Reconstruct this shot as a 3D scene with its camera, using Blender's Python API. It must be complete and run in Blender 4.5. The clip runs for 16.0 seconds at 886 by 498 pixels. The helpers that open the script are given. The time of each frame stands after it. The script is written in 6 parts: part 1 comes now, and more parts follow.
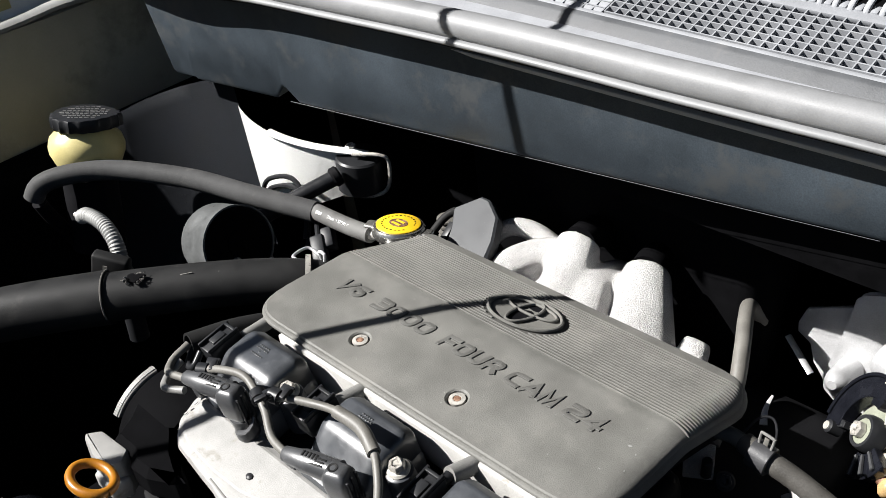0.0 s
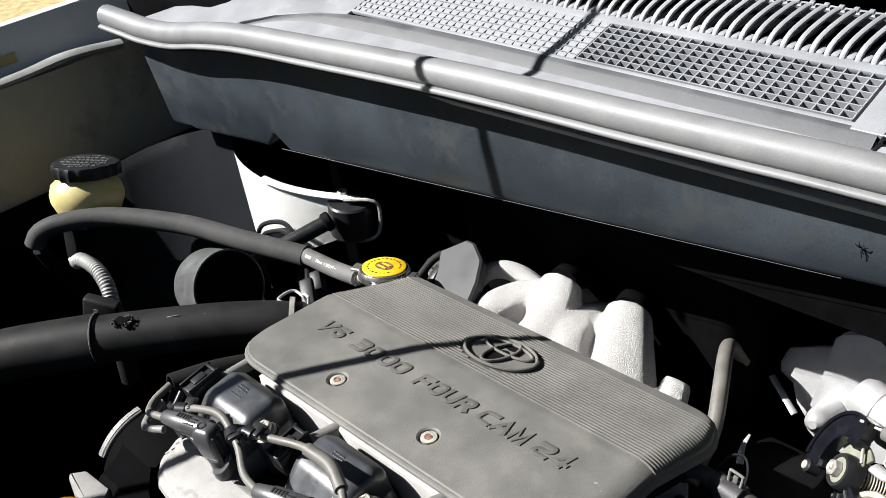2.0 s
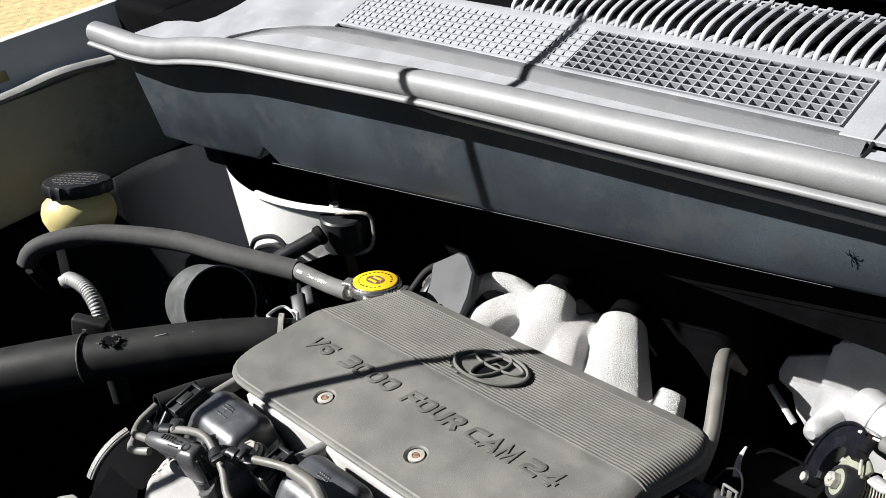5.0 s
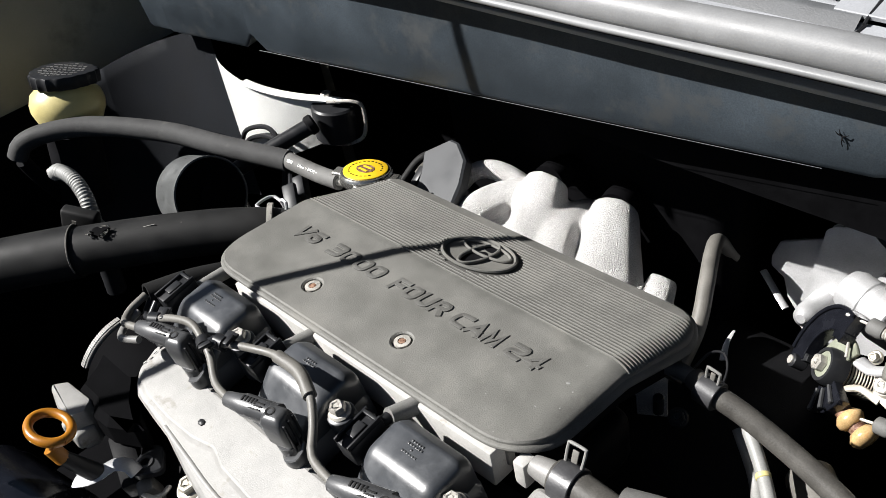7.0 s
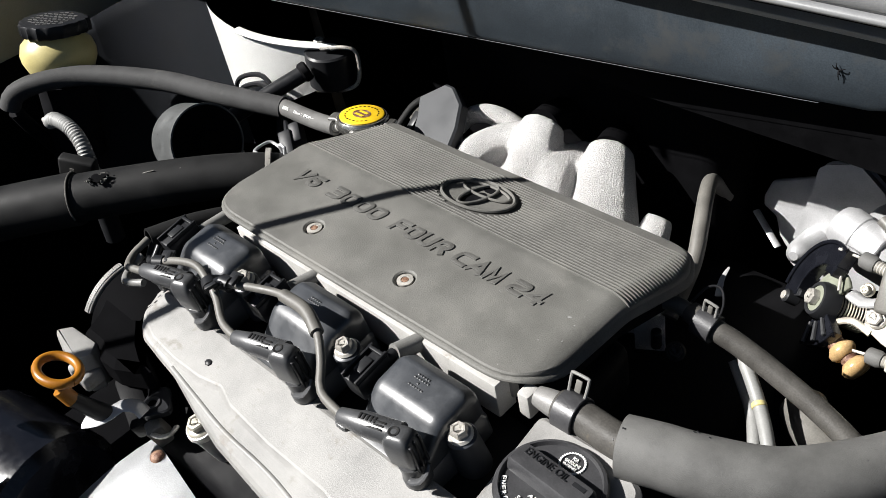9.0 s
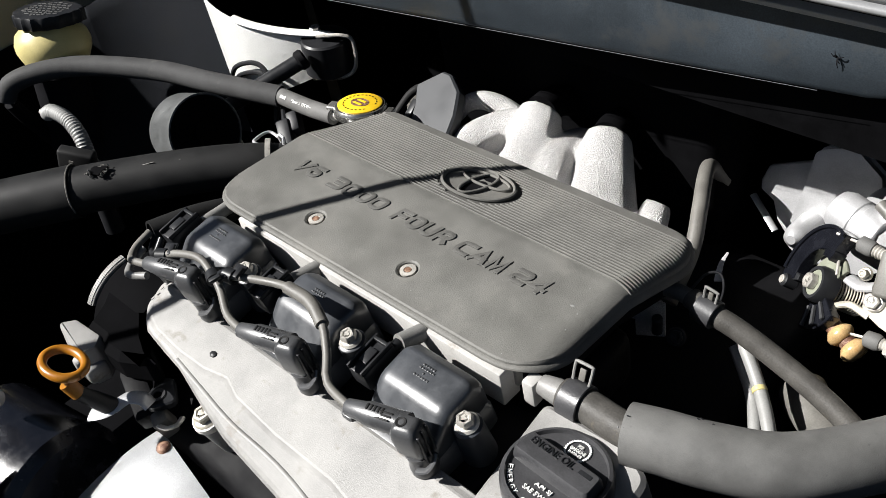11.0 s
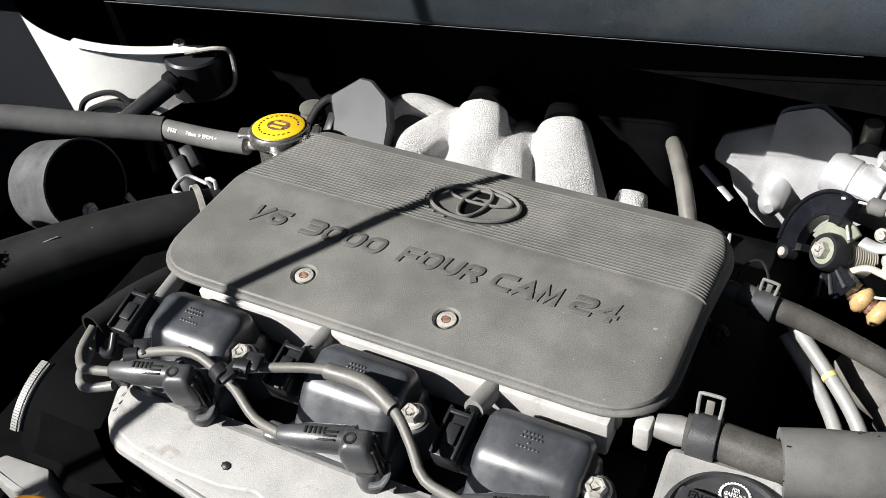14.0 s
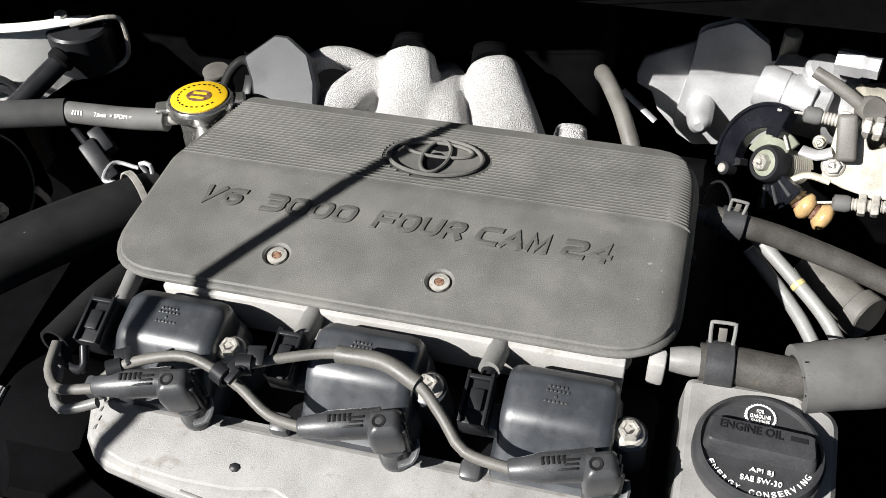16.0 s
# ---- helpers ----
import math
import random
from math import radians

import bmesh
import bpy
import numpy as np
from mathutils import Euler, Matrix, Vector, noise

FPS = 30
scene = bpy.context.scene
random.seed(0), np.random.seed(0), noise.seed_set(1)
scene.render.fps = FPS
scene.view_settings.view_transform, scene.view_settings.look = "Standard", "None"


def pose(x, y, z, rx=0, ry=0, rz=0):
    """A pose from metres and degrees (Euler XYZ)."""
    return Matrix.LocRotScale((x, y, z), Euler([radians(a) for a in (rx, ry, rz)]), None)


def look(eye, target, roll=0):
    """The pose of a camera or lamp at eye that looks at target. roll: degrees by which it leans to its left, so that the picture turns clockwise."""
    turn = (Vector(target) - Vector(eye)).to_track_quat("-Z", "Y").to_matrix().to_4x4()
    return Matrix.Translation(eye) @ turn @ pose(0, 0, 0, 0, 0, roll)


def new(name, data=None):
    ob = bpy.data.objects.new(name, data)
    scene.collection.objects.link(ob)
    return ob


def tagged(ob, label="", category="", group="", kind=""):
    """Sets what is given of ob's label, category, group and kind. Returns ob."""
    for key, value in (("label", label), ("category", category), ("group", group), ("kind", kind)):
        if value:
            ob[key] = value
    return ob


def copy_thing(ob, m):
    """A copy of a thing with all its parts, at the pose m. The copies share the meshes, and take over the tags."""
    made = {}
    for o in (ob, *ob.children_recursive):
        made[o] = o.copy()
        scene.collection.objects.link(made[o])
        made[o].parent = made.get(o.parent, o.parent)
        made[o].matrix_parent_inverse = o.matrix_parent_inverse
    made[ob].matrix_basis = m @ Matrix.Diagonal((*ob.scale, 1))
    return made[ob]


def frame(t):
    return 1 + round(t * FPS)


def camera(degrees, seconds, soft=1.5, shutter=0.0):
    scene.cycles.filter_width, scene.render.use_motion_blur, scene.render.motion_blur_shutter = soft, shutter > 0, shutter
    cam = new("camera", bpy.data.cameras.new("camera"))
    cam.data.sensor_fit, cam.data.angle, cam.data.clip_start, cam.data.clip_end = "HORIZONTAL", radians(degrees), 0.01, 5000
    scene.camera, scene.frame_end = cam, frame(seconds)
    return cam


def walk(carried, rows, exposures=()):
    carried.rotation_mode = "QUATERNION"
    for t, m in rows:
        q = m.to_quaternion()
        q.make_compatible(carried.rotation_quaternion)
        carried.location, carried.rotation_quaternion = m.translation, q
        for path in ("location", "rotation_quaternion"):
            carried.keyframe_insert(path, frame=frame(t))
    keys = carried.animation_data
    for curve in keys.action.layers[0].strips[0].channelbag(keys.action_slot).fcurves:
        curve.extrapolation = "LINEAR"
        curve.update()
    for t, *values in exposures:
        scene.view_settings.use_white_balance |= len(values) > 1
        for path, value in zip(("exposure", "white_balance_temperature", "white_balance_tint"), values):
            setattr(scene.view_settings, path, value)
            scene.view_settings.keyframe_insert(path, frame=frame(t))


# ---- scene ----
cam = camera(49.4, 16.0, soft=0.5)
PATH = [
    (0, (0.379, -0.348, 1.415), (-0.846, 0.737, 0.266), -7.3),
    (0.5, (0.396, -0.32, 1.414), (-0.848, 0.781, 0.3), -8.2),
    (1, (0.408, -0.324, 1.415), (-0.849, 0.791, 0.331), -8.1),
    (1.5, (0.414, -0.334, 1.415), (-0.865, 0.77, 0.345), -8.0),
    (2, (0.416, -0.333, 1.414), (-0.877, 0.765, 0.354), -8.3),
    (2.5, (0.418, -0.33, 1.413), (-0.879, 0.765, 0.356), -8.3),
    (3, (0.418, -0.328, 1.412), (-0.882, 0.772, 0.363), -8.4),
    (3.5, (0.42, -0.302, 1.413), (-0.9, 0.759, 0.349), -9.9),
    (3.7, (0.419, -0.304, 1.412), (-0.9, 0.763, 0.352), -9.8),
    (5.8, (0.424, -0.312, 1.409), (-0.888, 0.778, 0.365), -9.7),
    (6, (0.426, -0.309, 1.407), (-0.89, 0.768, 0.353), -10.0),
    (6.5, (0.417, -0.28, 1.407), (-0.864, 0.71, 0.232), -11.6),
    (7, (0.429, -0.298, 1.398), (-0.828, 0.669, 0.18), -11.4),
    (7.5, (0.429, -0.307, 1.396), (-0.806, 0.659, 0.155), -11.3),
    (8, (0.431, -0.31, 1.396), (-0.789, 0.639, 0.127), -11.6),
    (8.5, (0.429, -0.312, 1.398), (-0.774, 0.629, 0.106), -11.5),
    (9, (0.431, -0.317, 1.396), (-0.772, 0.624, 0.105), -11.8),
    (9.5, (0.431, -0.319, 1.397), (-0.763, 0.611, 0.09), -11.9),
    (10, (0.427, -0.322, 1.407), (-0.751, 0.608, 0.085), -11.7),
    (10.2, (0.428, -0.321, 1.41), (-0.752, 0.603, 0.086), -12.1),
    (12.3, (0.391, -0.32, 1.395), (-0.754, 0.653, 0.074), -13.4),
    (12.5, (0.364, -0.327, 1.395), (-0.703, 0.697, 0.049), -11.9),
    (13, (0.313, -0.349, 1.396), (-0.661, 0.755, 0.042), -10.4),
    (13.5, (0.267, -0.351, 1.393), (-0.584, 0.809, 0.004), -8.5),
    (14, (0.212, -0.349, 1.392), (-0.513, 0.849, -0.037), -7.7),
    (14.5, (0.154, -0.348, 1.397), (-0.418, 0.864, -0.088), -4.9),
    (15, (0.127, -0.37, 1.392), (-0.433, 0.859, -0.084), -5.3),
    (15.5, (0.129, -0.375, 1.386), (-0.364, 0.874, -0.097), -6.4),
    (16, (0.124, -0.354, 1.394), (-0.269, 0.855, -0.15), -5.1),
]
walk(cam, [(t, look(eye, target, roll)) for t, eye, target, roll in PATH], exposures=((0.0, 1.38), (1.5, 1.36), (3.5, 1.33), (6.5, 1.36), (7.5, 1.17), (10.0, 1.16), (14.0, 1.21), (16.0, 1.13)))

# ---- light ----
SUN_WAY = Vector((-0.51, -0.49, 0.64)).normalized()   # from the place towards the sun
world = bpy.data.worlds.new("world")
scene.world = world
world.use_nodes = True
wn = world.node_tree
sky = wn.nodes.new("ShaderNodeTexSky")
sky.sky_type = "NISHITA"
sky.sun_disc = False
sky.sun_elevation = math.asin(SUN_WAY.z)
sky.sun_rotation = math.atan2(SUN_WAY.x, SUN_WAY.y)
wn.nodes["Background"].inputs["Strength"].default_value = 0.02
wn.links.new(sky.outputs["Color"], wn.nodes["Background"].inputs["Color"])
sun_data = bpy.data.lights.new("sun", "SUN")
sun_data.energy = 5.0
sun_data.angle = radians(0.5)
sun_data.color = (1.0, 0.98, 0.955)
sun = new("sun", sun_data)
sun.matrix_world = look((-3, -2.3, 4.5), Vector((-3, -2.3, 4.5)) - SUN_WAY)


# ---- materials ----
def pbr(name, base, rough, metal=0.0, var=0.25, scale=40.0, bump=0.15, grain=900.0, depth=0.0006, spots=None, spot_scale=25.0, spot_cut=0.6, spec=0.5, coat=0.0, rough_var=0.12, speck=None):
    """A surface with broad mottling, fine grain relief, uneven gloss and, where given, stains of a second colour."""
    m = bpy.data.materials.new(name)
    m.use_nodes = True
    nt = m.node_tree
    n, link = nt.nodes, nt.links.new
    b = n["Principled BSDF"]
    tc = n.new("ShaderNodeTexCoord")
    big = n.new("ShaderNodeTexNoise")
    big.inputs["Scale"].default_value, big.inputs["Detail"].default_value, big.inputs["Roughness"].default_value = scale, 5.0, 0.6
    link(tc.outputs["Object"], big.inputs["Vector"])
    fine = n.new("ShaderNodeTexNoise")
    fine.inputs["Scale"].default_value, fine.inputs["Detail"].default_value = grain, 3.0
    link(tc.outputs["Object"], fine.inputs["Vector"])
    ramp = n.new("ShaderNodeMapRange")
    ramp.inputs["From Min"].default_value, ramp.inputs["From Max"].default_value = 0.3, 0.7
    ramp.inputs["To Min"].default_value, ramp.inputs["To Max"].default_value = 1.0 - var, 1.0 + var
    link(big.outputs["Fac"], ramp.inputs["Value"])
    grain_ramp = n.new("ShaderNodeMapRange")
    grain_ramp.inputs["From Min"].default_value, grain_ramp.inputs["From Max"].default_value = 0.3, 0.7
    grain_ramp.inputs["To Min"].default_value, grain_ramp.inputs["To Max"].default_value = 1.0 - (speck or var * 0.5), 1.0 + (speck or var * 0.5)
    link(fine.outputs["Fac"], grain_ramp.inputs["Value"])
    mul = n.new("ShaderNodeMath")
    mul.operation = "MULTIPLY"
    link(ramp.outputs["Result"], mul.inputs[0])
    link(grain_ramp.outputs["Result"], mul.inputs[1])
    tint = n.new("ShaderNodeVectorMath")
    tint.operation = "SCALE"
    tint.inputs[0].default_value = base
    link(mul.outputs["Value"], tint.inputs["Scale"])
    colour = tint.outputs["Vector"]
    if spots:
        sp = n.new("ShaderNodeTexNoise")
        sp.inputs["Scale"].default_value, sp.inputs["Detail"].default_value, sp.inputs["Roughness"].default_value = spot_scale, 6.0, 0.7
        link(tc.outputs["Object"], sp.inputs["Vector"])
        cut = n.new("ShaderNodeMapRange")
        cut.inputs["From Min"].default_value, cut.inputs["From Max"].default_value = spot_cut, spot_cut + 0.12
        link(sp.outputs["Fac"], cut.inputs["Value"])
        mix = n.new("ShaderNodeMix")
        mix.data_type = "RGBA"
        link(cut.outputs["Result"], mix.inputs["Factor"])
        link(colour, mix.inputs["A"])
        mix.inputs["B"].default_value = (*spots, 1)
        colour = mix.outputs["Result"]
    link(colour, b.inputs["Base Color"])
    rr = n.new("ShaderNodeMapRange")
    rr.inputs["From Min"].default_value, rr.inputs["From Max"].default_value = 0.3, 0.7
    rr.inputs["To Min"].default_value, rr.inputs["To Max"].default_value = max(0.03, rough - rough_var), min(1.0, rough + rough_var)
    link(big.outputs["Fac"], rr.inputs["Value"])
    link(rr.outputs["Result"], b.inputs["Roughness"])
    b.inputs["Metallic"].default_value = metal
    b.inputs["Specular IOR Level"].default_value = spec
    b.inputs["Coat Weight"].default_value = coat
    if bump:
        bp = n.new("ShaderNodeBump")
        bp.inputs["Strength"].default_value, bp.inputs["Distance"].default_value = bump, depth
        link(fine.outputs["Fac"], bp.inputs["Height"])
        link(bp.outputs["Normal"], b.inputs["Normal"])
    return m


COVER = pbr("cover_plastic", (0.124, 0.122, 0.113), 0.50, var=0.22, scale=24, bump=0.4, grain=1300, spots=(0.152, 0.148, 0.136), spot_scale=22, spot_cut=0.54, spec=0.2, speck=0.2)
BLACK = pbr("black_plastic", (0.014, 0.0145, 0.016), 0.40, var=0.2, bump=0.03, spots=(0.024, 0.023, 0.022), spot_cut=0.64, spec=0.22)
GLOSS = pbr("coil_plastic", (0.032, 0.035, 0.040), 0.40, var=0.25, bump=0.05, spots=(0.032, 0.033, 0.035), spot_cut=0.64, spot_scale=90, spec=0.95)
RUBBER = pbr("rubber", (0.0125, 0.0125, 0.0125), 0.60, var=0.3, bump=0.2, grain=1500, spots=(0.03, 0.029, 0.027), spot_cut=0.6, spec=0.14)
FOAM = pbr("foam_sleeve", (0.102, 0.101, 0.097), 0.6, var=0.22, bump=0.3, grain=1700, spots=(0.025, 0.025, 0.025), spot_scale=170, spot_cut=0.65, spec=0.3)
BOOT = pbr("boot_rubber", (0.045, 0.046, 0.048), 0.36, var=0.3, bump=0.12, spots=(0.07, 0.07, 0.068), spot_cut=0.6, spec=0.6)
LEAD = pbr("lead_jacket", (0.112, 0.107, 0.096), 0.55, var=0.25, bump=0.2, spots=(0.05, 0.047, 0.042), spot_cut=0.6)
WIRE = pbr("grey_loom", (0.21, 0.21, 0.202), 0.5, var=0.2, bump=0.2)
CAST = pbr("cast_aluminium", (0.6, 0.59, 0.58), 0.42, metal=0.3, var=0.2, scale=18, bump=1.0, grain=1250, depth=0.0024, rough_var=0.15, speck=0.45)
HEAD = pbr("painted_head", (0.215, 0.211, 0.202), 0.55, metal=0.05, var=0.36, scale=16, bump=0.25, grain=1500, speck=0.12, spots=(0.125, 0.108, 0.086), spot_scale=34, spot_cut=0.585)
STEEL = pbr("zinc_steel", (0.46, 0.44, 0.40), 0.34, metal=0.4, var=0.25, scale=120, bump=0.2, spots=(0.3, 0.25, 0.18), spot_cut=0.64, spot_scale=120)
RUSTY = pbr("rusty_steel", (0.22, 0.13, 0.085), 0.6, metal=0.2, var=0.4, scale=200, bump=0.4, spots=(0.09, 0.035, 0.02), spot_cut=0.46, spot_scale=260)
# Dark metal, also used where deep shade is put into the colour.
DARKMETAL_SHADE = pbr("dark_metal_and_shade", (0.005, 0.005, 0.0056), 0.6, metal=0.0, var=0.3, bump=0.2, spec=0.08)
PAINT = pbr("body_paint", (0.80, 0.80, 0.78), 0.35, var=0.1, scale=9, bump=0.08, spots=(0.70, 0.69, 0.66), spot_scale=14, spot_cut=0.62)
PANEL = pbr("panel_coating", (0.031, 0.0385, 0.046), 0.45, var=0.38, scale=11, bump=0.15, spots=(0.047, 0.051, 0.054), spot_scale=19, spot_cut=0.53, speck=0.16, spec=0.14)
SEAL = pbr("seal_rubber", (0.168, 0.171, 0.175), 0.50, var=0.14, scale=24, bump=0.15, spec=0.45, spots=(0.15, 0.152, 0.155), spot_cut=0.6, speck=0.06)
COWL = pbr("cowl_plastic", (0.228, 0.235, 0.25), 0.5, var=0.13, scale=20, bump=0.2, spots=(0.28, 0.286, 0.297), spot_cut=0.6, speck=0.08)
PLENUM = pbr("pale_cast_plenum", (0.36, 0.352, 0.335), 0.6, var=0.2, scale=30, bump=0.3, grain=1400, spots=(0.22, 0.19, 0.15), spot_scale=45, spot_cut=0.62)
YELLOW = pbr("yellow_plate", (0.7, 0.45, 0.014), 0.45, var=0.1, scale=80, bump=0.1, spots=(0.6, 0.36, 0.02), spot_cut=0.66, spot_scale=120)
CHROME = pbr("dull_chrome", (0.5, 0.49, 0.46), 0.24, metal=0.9, var=0.25, scale=70, bump=0.1, spots=(0.2, 0.17, 0.13), spot_cut=0.62, spot_scale=90)
AMBER = pbr("amber_fitting", (0.42, 0.28, 0.13), 0.28, var=0.3, scale=60, bump=0.1, spots=(0.36, 0.16, 0.04), spot_cut=0.55, spot_scale=60)
ORANGE = pbr("orange_plastic", (0.30, 0.115, 0.006), 0.4, var=0.2, bump=0.1, spots=(0.2, 0.05, 0.005), spot_cut=0.58)
TANK = pbr("tank_plastic", (0.5, 0.43, 0.19), 0.4, var=0.15, scale=25, bump=0.1)
IVORY = pbr("zinc_chromate", (0.38, 0.355, 0.295), 0.4, metal=0.35, var=0.25, scale=60, bump=0.2, spots=(0.35, 0.26, 0.14), spot_cut=0.6, spot_scale=70)
ALLOY = pbr("smooth_alloy", (0.47, 0.47, 0.475), 0.42, metal=0.45, var=0.15, scale=30, bump=0.2)
SHIELD = pbr("heat_shield", (0.66, 0.67, 0.68), 0.45, metal=0.3, var=0.12, scale=20, bump=0.2, spots=(0.35, 0.22, 0.14), spot_scale=30, spot_cut=0.7)
WHITE = pbr("white_print", (0.7, 0.7, 0.68), 0.5, var=0.08, bump=0.0)
UNDER = pbr("matte_black", (0.006, 0.006, 0.007), 0.7, var=0.3, bump=0.2, spec=0.06)
# Matt plastic of the letters, also laid under the ribs as groove shade.
LETTER = pbr("letter_and_groove_dark", (0.078, 0.0765, 0.071), 0.6, var=0.15, scale=60, bump=0.5, grain=1100, spec=0.35, speck=0.2)
# Near-black for unlit parts: the bay's deep shade put into the colour.
DARKSET = pbr("bay_deep_shade", (0.003, 0.003, 0.0034), 0.8, var=0.3, bump=0.1, spec=0.02)
PLATE = pbr("grey_moulding", (0.030, 0.032, 0.035), 0.45, spec=0.3, var=0.15, scale=30, bump=0.1)
CAPGREY = pbr("cap_plastic", (0.035, 0.035, 0.037), 0.42, var=0.2, scale=50, bump=0.2, spots=(0.06, 0.058, 0.055), spot_cut=0.62, speck=0.15)
SLEEVE = pbr("grey_sleeve", (0.17, 0.168, 0.16), 0.45, var=0.2, scale=60, bump=0.2, speck=0.1)
COWLEDGE = pbr("dark_cowl_edge", (0.062, 0.065, 0.07), 0.55, var=0.18, scale=30, bump=0.2, spots=(0.09, 0.09, 0.092), spot_cut=0.6)
# Black paint with its sunlit sheen put into a greyer base colour.
CANSHEEN = pbr("canister_sheen", (0.085, 0.088, 0.088), 0.38, var=0.3, scale=40, bump=0.08, spots=(0.10, 0.10, 0.098), spot_cut=0.6, spot_scale=40, spec=0.3)
# Tower paint as it looks in shade, put into a darker colour.
TOWER_SHADE = pbr("shaded_tower_paint", (0.011, 0.013, 0.017), 0.7, var=0.25, scale=25, bump=0.25, spec=0.2)
FOAMTUBE = pbr("black_foam_tube", (0.052, 0.052, 0.052), 0.68, var=0.25, scale=40, bump=0.3, grain=1600, spots=(0.085, 0.084, 0.08), spot_cut=0.6, spec=0.12)
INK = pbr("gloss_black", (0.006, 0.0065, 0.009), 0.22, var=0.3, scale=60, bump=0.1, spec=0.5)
# Apron colour, darker and yellower than the wing's body paint.
BEIGE = pbr("apron_beige", (0.40, 0.375, 0.30), 0.5, var=0.15, scale=9, bump=0.1, spots=(0.30, 0.28, 0.22), spot_scale=8, spot_cut=0.56)
PALE = pbr("pale_zinc", (0.19, 0.20, 0.155), 0.45, metal=0.1, var=0.2, scale=60, bump=0.2, spots=(0.15, 0.14, 0.10), spot_cut=0.6, spot_scale=70)
WORN = pbr("worn_hose", (0.058, 0.055, 0.050), 0.55, var=0.3, scale=60, bump=0.3, spots=(0.11, 0.095, 0.072), spot_scale=70, spot_cut=0.6, spec=0.2)
GRASS = pbr("dry_grass", (0.40, 0.31, 0.145), 0.9, var=0.4, scale=20, bump=0.5, grain=200, depth=0.02)
GLASS = pbr("windscreen", (0.012, 0.016, 0.028), 0.08, var=0.1, bump=0.0, spec=0.6)


# ---- building helpers ----
def thing(name, at, label, category, group="", kind=""):
    """An Empty at the base of a thing, which carries its parts."""
    ob = new(name)
    ob.empty_display_size = 0.01
    ob.location = at
    return tagged(ob, label, category, group, kind)


def root_of(ob):
    while ob.parent:
        ob = ob.parent
    return ob


def mesh_of(name, bm, material, angle=38):
    bmesh.ops.recalc_face_normals(bm, faces=bm.faces)
    me = bpy.data.meshes.new(name)
    for f in bm.faces:
        f.smooth = True
    bm.to_mesh(me)
    bm.free()
    me.set_sharp_from_angle(angle=radians(angle))
    me.materials.append(material)
    return me


def part(name, bm, material, parent, label="", angle=38):
    """One mesh, made in the world's metres, under a thing or under a part of it."""
    bm.transform(Matrix.Translation(-root_of(parent).location))
    ob = new(name, mesh_of(name, bm, material, angle))
    ob.parent = parent
    if label:
        ob["label"] = label
    return ob


def solid(name, bm, material, label, category, kind="", group="", angle=38):
    """A thing of one mesh."""
    ob = new(name, mesh_of(name, bm, material, angle))
    return tagged(ob, label, category, group, kind)


def joined(*bms):
    out = bmesh.new()
    for b in bms:
        me = bpy.data.meshes.new("tmp")
        b.to_mesh(me)
        b.free()
        out.from_mesh(me)
        bpy.data.meshes.remove(me)
    return out


def axes(at, z_way, x_hint=(1, 0, 0)):
    """A pose at a place whose z axis points along z_way."""
    z = Vector(z_way).normalized()
    x = Vector(x_hint)
    x = (x - z * x.dot(z)).normalized()
    y = z.cross(x)
    m = Matrix((x, y, z)).transposed().to_4x4()
    return Matrix.Translation(at) @ m


def box(size, m=Matrix(), bevel=0.0, seg=2, taper=1.0):
    """A box round the origin, its edges rounded; taper narrows the top."""
    bm = bmesh.new()
    bmesh.ops.create_cube(bm, size=1.0)
    for v in bm.verts:
        k = taper if v.co.z > 0 else 1.0
        v.co = Vector((v.co.x * size[0] * k, v.co.y * size[1] * k, v.co.z * size[2]))
    if bevel:
        bmesh.ops.bevel(bm, geom=list(bm.edges), offset=bevel, segments=seg, profile=0.5, affect="EDGES")
    bm.transform(m)
    return bm


def span(a, b, bevel=0.0, seg=2):
    """A box from corner to corner."""
    a, b = Vector(a), Vector(b)
    return box(b - a, Matrix.Translation((a + b) / 2), bevel, seg)


def lathe(profile, m=Matrix(), n=32, close=True):
    """A body turned round z from (radius, height) pairs."""
    bm = bmesh.new()
    rings = []
    for r, z in profile:
        rings.append([bm.verts.new((r * math.cos(2 * math.pi * i / n), r * math.sin(2 * math.pi * i / n), z)) for i in range(n)])
    for a, b in zip(rings, rings[1:]):
        for i in range(n):
            bm.faces.new((a[i], a[(i + 1) % n], b[(i + 1) % n], b[i]))
    if close:
        bm.faces.new(rings[0])
        bm.faces.new(rings[-1])
    bm.transform(m)
    return bm


def cyl(r, h, m=Matrix(), n=24, bevel=0.0008):
    b = min(bevel, r * 0.4, h * 0.4)
    return lathe([(r - b, 0), (r, b), (r, h - b), (r - b, h)], m, n)


def smooth_path(points, step=0.004):
    """A curve through the points, evenly spaced."""
    p = [Vector(q) for q in points]
    p = [2 * p[0] - p[1], *p, 2 * p[-1] - p[-2]]
    out = []
    for a, b, c, d in zip(p, p[1:], p[2:], p[3:]):
        k = max(2, int((c - b).length / step))
        for i in range(k):
            t = i / k
            out.append(0.5 * (2 * b + (c - a) * t + (2 * a - 5 * b + 4 * c - d) * t * t + (3 * b - a - 3 * c + d) * t ** 3))
    out.append(p[-2])
    return out


